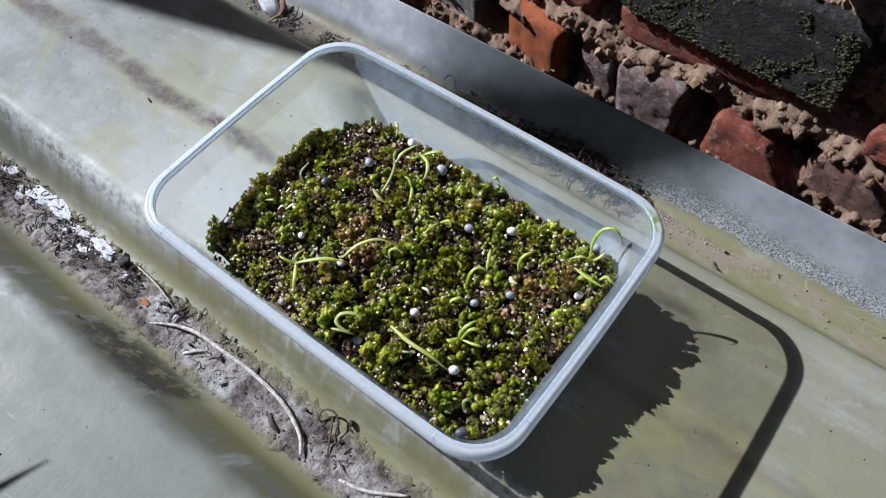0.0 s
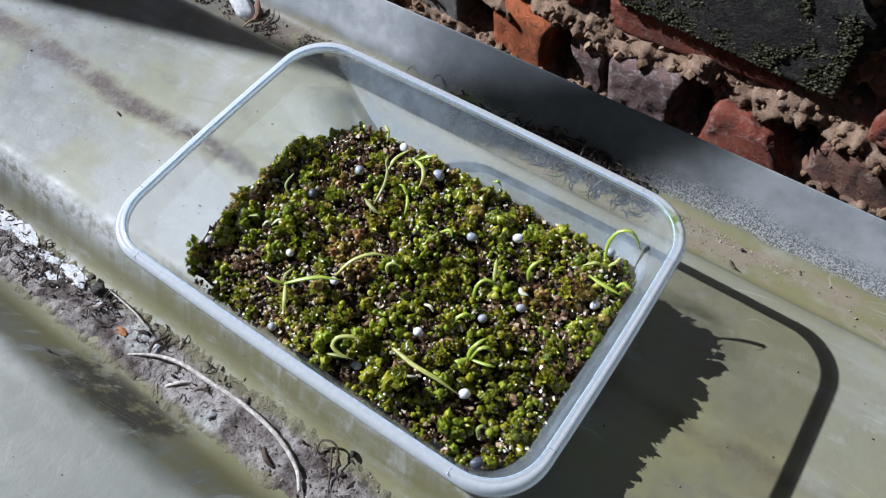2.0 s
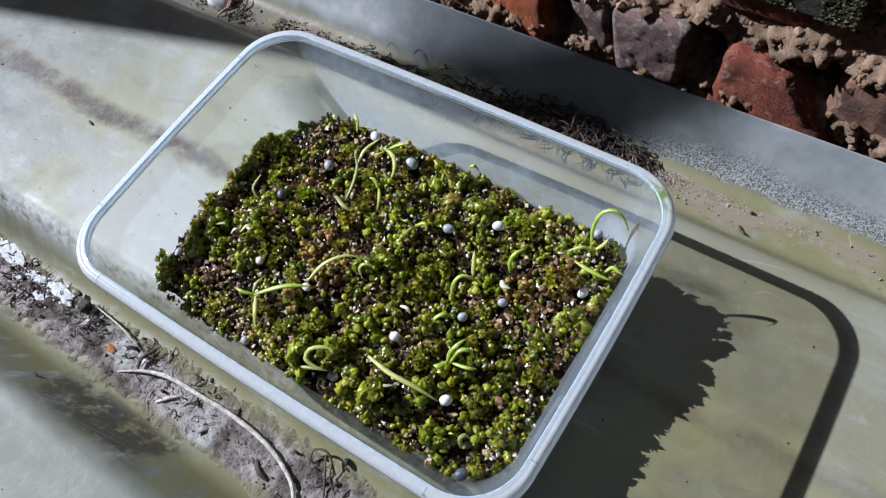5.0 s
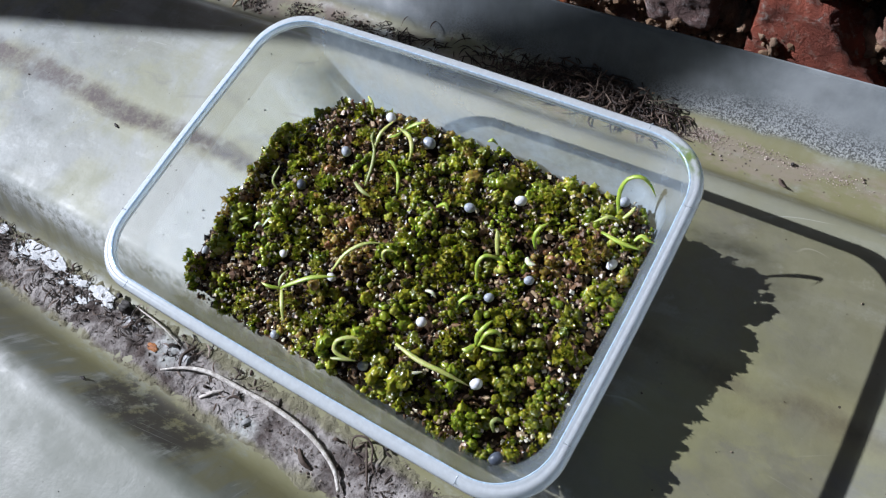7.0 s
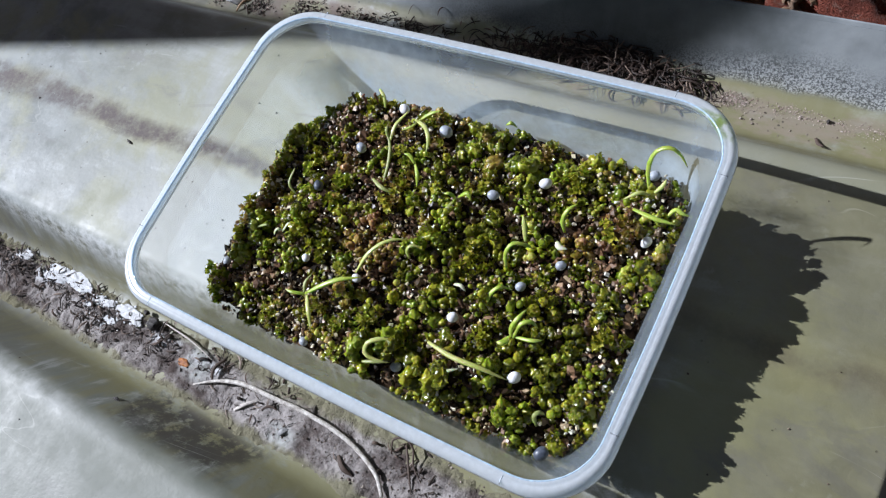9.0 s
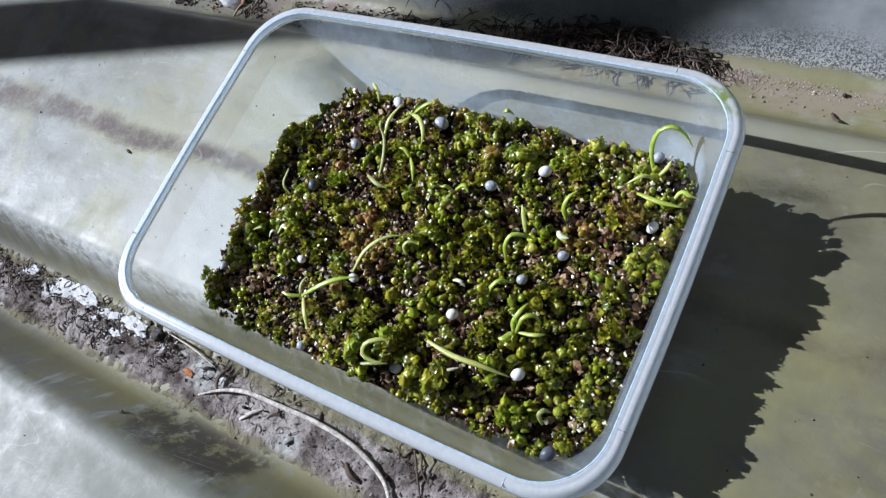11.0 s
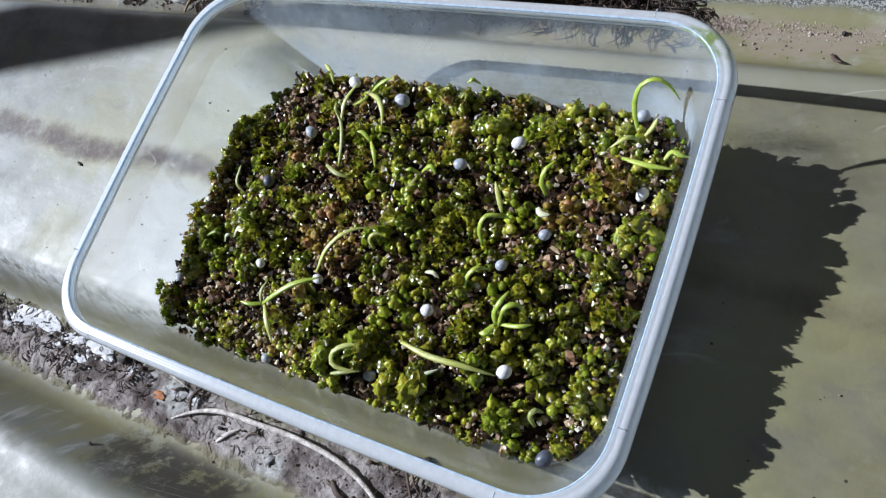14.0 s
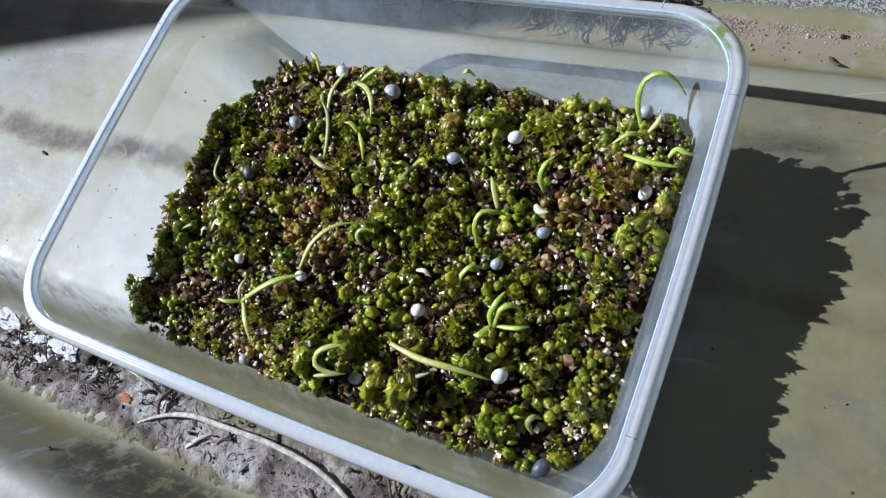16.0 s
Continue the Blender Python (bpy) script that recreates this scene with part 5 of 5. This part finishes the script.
def build_litter():
    h, g = Heap(), Heap()
    spots = [(-0.150, -0.073, 0.014, 0.005, 130), (-0.170, -0.068, 0.010, 0.003, 60), (-0.208, -0.068, 0.008, 0.004, 90), (-0.115, -0.070, 0.008, 0.004, 60), (-0.081, -0.067, 0.004, 0.004, 60), (-0.062, -0.075, 0.008, 0.003, 26), (-0.047, -0.065, 0.008, 0.002, 22),
             (0.008, -0.068, 0.008, 0.004, 18), (-0.19, -0.074, 0.025, 0.006, 70), (-0.235, -0.068, 0.018, 0.005, 150), (-0.01, -0.074, 0.03, 0.004, 18), (-0.26, -0.072, 0.03, 0.006, 60)]
    for cx, cy, sx, sy, count in spots:
        for k in range(count):
            x, y = rng.normal(cx, sx), rng.normal(cy, sy)
            if not -0.086 < y < -0.060:
                continue
            wide = 0.00025 + 0.0011 * rng.random() ** 2.5
            needle(h, x, y, floor_at(x, y) - 0.0002, 0.0018 + 0.0065 * rng.random() ** 1.5, wide, rng.uniform(0, 0.0016), rng, None, 1.0)
    for k in range(3000):
        x, y = rng.uniform(-0.34, 0.20), rng.normal(-0.0745, 0.0075)
        if -0.0905 < y < -0.0590:
            g.add("crumb", (x, y, floor_at(x, y)), 0.00012 + 0.0006 * rng.random() ** 3, 0.3, (1, 0.8, 0.6))
    tagged(h.done("leaf_litter", M["dry"], smooth=False), "dry dark needles and leaf scraps lying in the trough", "leaf litter", kind="stuff")
    tagged(g.done("grit", M["grit"], smooth=False), "dark grit scattered over the silt", "grit", kind="stuff")


build_litter()


def lump(name, x, y, z, size, flat, material, label, category, seed):
    """A small uneven lump resting at a place."""
    bm = bmesh.new()
    bmesh.ops.create_icosphere(bm, subdivisions=3, radius=1)
    for v in bm.verts:
        k = 1 + 0.35 * noise.noise(v.co * 1.4 + Vector((seed, seed, 0))) + 0.2 * noise.noise(v.co * 4 + Vector((0, seed, 0)))
        v.co = Vector((v.co.x * flat[0], v.co.y * flat[1], v.co.z * flat[2])) * k * size
    ob = link(name, bm, material)
    ob.location = (x, y, z)
    return tagged(ob, label, category)


Z1 = FLOOR_NEAR + 0.0018
strip_object("dry_straw", [(-0.0875, -0.0790, Z1 + 0.0004), (-0.0772, -0.0733, Z1 + 0.0014), (-0.0654, -0.0697, Z1 + 0.0017), (-0.0492, -0.0688, Z1 + 0.0018), (-0.0319, -0.0681, Z1 + 0.0016), (-0.0131, -0.0697, Z1 + 0.0012), (0.0020, -0.0748, Z1 + 0.001), (0.0092, -0.0812, Z1 + 0.0006)],
             0.0019, 0.0013, M["bleached"], "curved bleached dry stem lying across the silt", "dry stem", n=40, start=0.35, tip=0.75, sides=8)
strip_object("straw", [(-0.1188, -0.0625, Z1), (-0.100, -0.0640, Z1 + 0.001), (-0.0847, -0.0672, Z1)], 0.0008, 0.0007, M["straw"], "thin pale dry straw on the silt", "straw", n=14)
strip_object("dry_straw", [(0.0278, -0.079, Z1 - 0.0005), (0.0396, -0.0758, Z1), (0.0540, -0.0672, Z1 - 0.0002)], 0.0017, 0.0012, M["straw"], "short pale dry stem half buried in silt", "dry stem", n=16, tip=0.7)
strip_object("dry_tendril", [(0.0048, -0.0668, Z1), (0.0040, -0.0620, Z1 + 0.002), (0.0085, -0.0600, Z1 + 0.003), (0.0125, -0.0620, Z1 + 0.002), (0.0150, -0.0670, Z1 + 0.001), (0.0215, -0.0720, Z1)], 0.0009, 0.0006, M["dry"], "dark dry tendril curled into a loop", "dry tendril", n=30)
strip_object("dry_tendril", [(0.0085, -0.0615, Z1), (0.0140, -0.0690, Z1 + 0.001), (0.0185, -0.0760, Z1)], 0.0010, 0.0006, M["dry"], "dark dry tendril on the silt", "dry tendril", n=14)
strip_object("leaf_scrap", [(-0.0640, -0.0800, Z1), (-0.0600, -0.0760, Z1 + 0.001), (-0.0560, -0.0725, Z1)], 0.0018, 0.0007, M["straw"], "pale split leaf scrap beside the dry stem", "leaf scrap", n=12)
strip_object("leaf_scrap", [(-0.0800, -0.0640, Z1), (-0.0812, -0.0700, Z1 + 0.002), (-0.0790, -0.0760, Z1)], 0.0017, 0.0009, M["dry"], "dark curled leaf scrap across the dry stem", "leaf scrap", n=12)
strip_object("leaf_scrap", [(-0.0410, -0.0800, Z1 - 0.0004), (-0.0396, -0.0782, Z1 + 0.0004), (-0.0375, -0.0765, Z1 - 0.0002)], 0.0026, 0.0005, M["grey_scrap"], "small grey leaf scrap on the silt", "leaf scrap", n=8)
strip_object("leaf_scrap", [(-0.0140, -0.0760, Z1 - 0.0003), (-0.0095, -0.0790, Z1 + 0.001), (-0.0045, -0.0800, Z1 - 0.0002)], 0.0020, 0.0007, M["dry"], "dark red-brown leaf scrap on the silt", "leaf scrap", n=10)
lump("leaf_bit", -0.0979, -0.0733, Z1 - 0.0001, 0.0024, (1.2, 0.7, 0.28), M["rust"], "orange-brown bit of leaf on the silt", "leaf bit", 1.0)
# the black of a hole in the silt, put in as a dark lump
lump("husk", -0.1224, -0.0650, Z1 + 0.0006, 0.0030, (1.15, 0.9, 0.7), M["black"], "round black lump standing for a dark hole in the silt", "husk", 2.0)
lump("husk", -0.1290, -0.0622, Z1 + 0.0008, 0.0013, (1.1, 0.9, 0.9), M["black"], "small blackened husk on the silt", "husk", 3.0)


def build_crust():
    h = Heap()
    for cx, cy, rx, ry, turn in ((-0.1905, -0.0650, 0.0085, 0.0036, 0.1), (-0.1760, -0.0640, 0.0080, 0.0032, -0.1), (-0.1605, -0.0680, 0.0040, 0.0022, 0.6), (-0.1530, -0.0662, 0.0036, 0.0016, 0.2), (-0.1400, -0.0655, 0.0065, 0.0024, 0.0),
                                 (-0.1340, -0.0668, 0.0040, 0.0018, -0.4), (-0.1460, -0.0725, 0.0045, 0.0016, 0.3), (-0.2180, -0.0640, 0.0050, 0.0020, 0.1)):
        n = 40
        rings = [[], [], []]
        for i in range(n):
            a = 2 * math.pi * i / n
            k = 1.25 + 0.30 * noise.noise((cx * 900 + math.cos(a) * 1.3, cy * 900 + math.sin(a) * 1.3, 0)) + 0.28 * noise.noise((cx * 700 + math.cos(a) * 5, math.sin(a) * 5, 2))
            for ring_of, f, lift in zip(rings, (1.0, 0.93, 0.5), (-0.0006, 0.0005, 0.0007)):
                u, w = rx * k * f * math.cos(a), ry * k * f * math.sin(a)
                x, y = cx + u * math.cos(turn) - w * math.sin(turn), cy + u * math.sin(turn) + w * math.cos(turn)
                ring_of.append((x, y, floor_at(x, y) + lift + 0.0003 * noise.noise((x * 700, y * 700, 0))))
        v = rings[0] + rings[1] + rings[2] + [(cx, cy, floor_at(cx, cy) + 0.0008)]
        f = []
        for i in range(n):
            j = (i + 1) % n
            f += [(i, j, n + j, n + i), (n + i, n + j, 2 * n + j, 2 * n + i), (2 * n + i, 2 * n + j, 3 * n)]
        h.raw(v, f)
        for _ in range(26):
            x, y = cx + rng.normal() * rx * 0.8, cy + rng.normal() * ry * 0.9
            h.add("crumb", (x, y, floor_at(x, y) + 0.0002), 0.0002 + 0.0008 * rng.random() ** 2, 0.35, (1, 0.8, 0.3), spin=False)
    return tagged(h.done("white_crust", M["chalk"], smooth=False), "white chalky crust flaking on the silt", "crust", kind="stuff")


build_crust()
lump("bark_bit", -0.1076, -0.0975, -0.0121, 0.0013, (1.3, 0.7, 0.5), M["black"], "tiny brown bark bit on the sheet", "bark bit", 7.0)
lump("soil_crumb", 0.0169, -0.0590, FLOOR_NEAR + 0.0030, 0.0013, (1, 1, 0.8), M["black"], "dark crumb of soil against the fold", "soil crumb", 8.0)


# ---- needles and dust in the far trough ----
def build_needles():
    h, g = Heap(), Heap()
    for k in range(1150):
        x = rng.normal(0.016, 0.023) if k % 9 else rng.uniform(-0.10, 0.03)
        if x > 0.060:
            continue
        y = rng.normal(0.1095 - 0.08 * max(0, x - 0.03), 0.0042)
        if not 0.096 < y < 0.1185:
            continue
        pile = 0.0065 * math.exp(-((x - 0.012) / 0.032) ** 2) * math.exp(-((y - 0.111) / 0.0065) ** 2)
        turn = rng.normal(0, 1.2) + (math.pi if rng.random() < 0.5 else 0)
        needle(h, x, y, FLOOR_FAR + pile * rng.random() + max(0.0, y - 0.1135) * 1.25, rng.uniform(0.003, 0.012), rng.uniform(0.0003, 0.0009), rng.uniform(0, 0.0022), rng, turn, 1.7 if x > -0.012 else 0.5)
    for k in range(380):
        x, y = rng.uniform(-0.30, 0.25), rng.normal(0.103, 0.0055)
        if 0.095 < y < 0.112:
            g.add("crumb", (x, y, FLOOR_FAR + 0.0002), 0.00015 + 0.0006 * rng.random() ** 3, 0.3, (1, 0.8, 0.6))
    for k in range(170):
        x, y = rng.uniform(-0.5, 0.3), rng.uniform(-0.04, 0.074)
        if abs(x) > 0.09 or abs(y) > 0.064:
            g.add("crumb", (x, y, 0.0001), 0.00012 + 0.00045 * rng.random() ** 3, 0.3, (1, 0.8, 0.6))
    for k in range(90):
        x, y = rng.uniform(-0.4, 0.2), rng.uniform(-0.22, -0.11)
        g.add("crumb", (x, y, 0.0001), 0.00012 + 0.00045 * rng.random() ** 3, 0.3, (1, 0.8, 0.6))
    pale = Heap()
    for cx, cy, sx, sy, count in ((0.0670, 0.1062, 0.0040, 0.0022, 900), (0.0900, 0.1065, 0.0060, 0.0018, 420), (0.052, 0.1035, 0.006, 0.0016, 260), (0.115, 0.1050, 0.009, 0.0020, 380)):
        for k in range(count):
            x, y = rng.normal(cx, sx), rng.normal(cy, sy)
            if 0.097 < y < 0.112:
                pale.add("crumb", (x, y, FLOOR_FAR + 0.0001), 0.00010 + 0.00030 * rng.random() ** 3, 0.35, (1, 0.8, 0.5))
    tagged(pale.done("dust", M["pink_dust"], smooth=False), "pinkish pale dust and crumbs beside the needles", "dust", kind="stuff")
    tagged(h.done("needle_litter", M["needles"], smooth=False), "drift of dry brown conifer needles in the trough", "needle litter", kind="stuff")
    tagged(g.done("grit", M["grit"], smooth=False), "scattered dark grit on the roof sheet", "grit", kind="stuff")


build_needles()
Z2 = FLOOR_FAR
lump("bud_scale", 0.0407, 0.1165, Z2 + 0.0022, 0.0020, (0.9, 0.8, 1.3), M["tan"], "tan papery bud scale among the needles", "bud scale", 9.0)
strip_object("twig", [(0.1215, 0.1150, Z2 + 0.0005), (0.1260, 0.1142, Z2 + 0.001), (0.1310, 0.1150, Z2 + 0.0006)], 0.0012, 0.001, M["black"], "short dark twig on the dusty trough floor", "twig", n=10)
lump("bark_bit", 0.1005, 0.1055, Z2 + 0.0006, 0.0008, (0.8, 1, 1), M["black"], "small dark bark bit on the dust", "bark bit", 10.0)
strip_object("leaf_scrap", [(0.0985, 0.0978, Z2 + 0.0006), (0.1001, 0.0955, Z2 + 0.001), (0.1020, 0.0942, Z2 + 0.0022)], 0.0014, 0.0008, M["dry"], "grey-brown shrivelled scrap at the trough's edge", "leaf scrap", n=8)
strip_object("dry_leaf", [(-0.1850, 0.0985, Z2 + 0.0005), (-0.1885, 0.1010, Z2 + 0.0035), (-0.1945, 0.1040, Z2 + 0.0055), (-0.2020, 0.1075, Z2 + 0.0060), (-0.2100, 0.1105, Z2 + 0.0040)], 0.0105, 0.0010, M["chalk"], "curled bleached leaf lying in the trough", "dry leaf", n=18, start=0.35, tip=0.25)
strip_object("dry_leaf", [(-0.1835, 0.1000, Z2 + 0.0006), (-0.1845, 0.1050, Z2 + 0.0025), (-0.1880, 0.1110, Z2 + 0.0050)], 0.0050, 0.0009, M["rust_dark"], "dark brown shrivelled leaf beside a bleached one", "dry leaf", n=12, start=0.6, tip=0.4)
strip_object("leaf_stalk", [(-0.1845, 0.0935, Z2 + 0.0005), (-0.1830, 0.0970, Z2 + 0.0020), (-0.1815, 0.1000, Z2 + 0.0022), (-0.1790, 0.1015, Z2 + 0.0008)], 0.0013, 0.0011, M["tan"], "amber brown broken leaf stalk in the trough", "leaf stalk", n=12)
strip_object("leaf_stalk", [(-0.1755, 0.0930, Z2 + 0.0004), (-0.1780, 0.0960, Z2 + 0.0012), (-0.1815, 0.0990, Z2 + 0.0016)], 0.0010, 0.0008, M["dry"], "dark stalk fork splayed on the trough floor", "leaf stalk", n=10)
strip_object("leaf_stalk", [(-0.1760, 0.0992, Z2 + 0.0005), (-0.1745, 0.1040, Z2 + 0.0010), (-0.1745, 0.1080, Z2 + 0.0018), (-0.1775, 0.1125, Z2 + 0.0030)], 0.0012, 0.0008, M["dry"], "thin dark curled stalk against the upstand", "leaf stalk", n=12)


def build_far_debris():
    """Dark crumbs and bark dust gathered in drifts along the far trough."""
    h = Heap()
    made = 0
    while made < 2600:
        x, y = rng.uniform(-0.30, -0.045), rng.normal(0.1015, 0.0052)
        if not 0.0935 < y < 0.1115 or rng.random() > max(0.05, 0.25 + 1.5 * fbm(x, y, 3.3, 60, 3)):
            continue
        made += 1
        h.add("crumb", (x, y, FLOOR_FAR + 0.0002), 0.00014 + 0.0008 * rng.random() ** 3, 0.4, (1.3, 0.8, 0.5))
        if rng.random() < 0.05:
            needle(h, x, y, FLOOR_FAR + 0.0002, rng.uniform(0.002, 0.005), rng.uniform(0.0003, 0.0006), 0.0004, rng)
    tagged(h.done("trough_litter", M["dry"], smooth=False), "dark brown crumbs and bark dust along the far trough", "litter", kind="stuff")


build_far_debris()
strip_object("twig", [(-0.1712, 0.0018, 0.0002), (-0.1690, 0.0010, 0.0005), (-0.1672, 0.0006, 0.0002)], 0.0011, 0.0008, M["black"], "tiny dark twig on the sheet", "twig", n=8)


# ---- unseen strap-leaved plants added beyond the roof's ends to throw the pointed shadows ----
def shadow_caster(points, width, label):
    base = Vector(points[0])
    v, f = strip([tuple(Vector(p) - base) for p in points], width, 0.004, n=40, start=0.25, tip=0.02, sides=6, full=0.5)
    ob = from_arrays("shadow_caster", v, f, M["strap"])
    ob.location = base
    return tagged(ob, label, "plant")


shadow_caster([(-2.05, -0.40, -1.2), (-2.0, -0.36, -0.2), (-1.80, -0.26, 0.50), (-1.50, -0.165, 0.624), (-1.195, -0.089, 0.624), (-1.015, -0.047, 0.624), (-0.855, -0.009, 0.624), (-0.60, 0.050, 0.62)], 0.046, "unseen tall strap leaf added to cast the long shadow")
shadow_caster([(-0.47, -0.80, -1.2), (-0.46, -0.78, -0.3), (-0.42, -0.60, 0.06), (-0.272, -0.31, 0.110), (-0.214, -0.166, 0.110)], 0.030, "unseen narrow leaf added to cast the small pointed shadow")


# ---- plain walls that carry on out of sight ----
def plain_block(bm, x0, x1, y0, y1, z0, z1):
    made = bmesh.ops.create_cube(bm, size=1)["verts"]
    for v in made:
        v.co = Vector((x0 if v.co.x < 0 else x1, y0 if v.co.y < 0 else y1, z0 if v.co.z < 0 else z1))


def build_plain_walls():
    bm = bmesh.new()
    plain_block(bm, -1.6, 1.2, 0.309, 0.56, -1.2, -0.2805)
    plain_block(bm, -1.6, -0.3605, 0.309, 0.56, -0.28, 0.10)
    plain_block(bm, 0.2995, 1.2, 0.309, 0.56, -0.28, 0.10)
    plain_block(bm, -1.6, 1.2, 0.309, 0.56, 0.1005, 0.55)
    tagged(link("wall_back_rest", bm, M["mortar"], smooth=False), "old wall carrying on beside the bricks", "wall", kind="structure")
    # a dark wall out of view, added to block sky light from the right
    bm = bmesh.new()
    plain_block(bm, 0.95, 1.05, -2.4, 0.3085, -1.2, 1.6)
    tagged(link("wall_sky_block", bm, M["timber"], smooth=False), "unseen dark wall added to hold back sky light from the right", "wall", kind="structure")
    bm = bmesh.new()
    plain_block(bm, X0 + 0.02, X1 - 0.02, -0.60, -0.50, -1.2, -0.0290)
    plain_block(bm, X0 + 0.02, X1 - 0.02, 0.00, 0.10, -1.2, -0.0290)
    plain_block(bm, X0 + 0.02, X0 + 0.12, -0.4995, -0.0005, -1.2, -0.0290)
    plain_block(bm, X1 - 0.12, X1 - 0.02, -0.4995, -0.0005, -1.2, -0.0290)
    tagged(link("wall_shed", bm, M["mortar"], smooth=False), "plain wall that carries the roof sheet", "wall", kind="structure")


build_plain_walls()


# ---- the ground below and around ----
def build_ground():
    bm = bmesh.new()
    bmesh.ops.create_grid(bm, x_segments=40, y_segments=40, size=60)
    for v in bm.verts:
        v.co.z = -1.2
    return tagged(link("ground", bm, M["ground"]), "dark earth below the roof and wall", "ground", kind="structure")


build_ground()
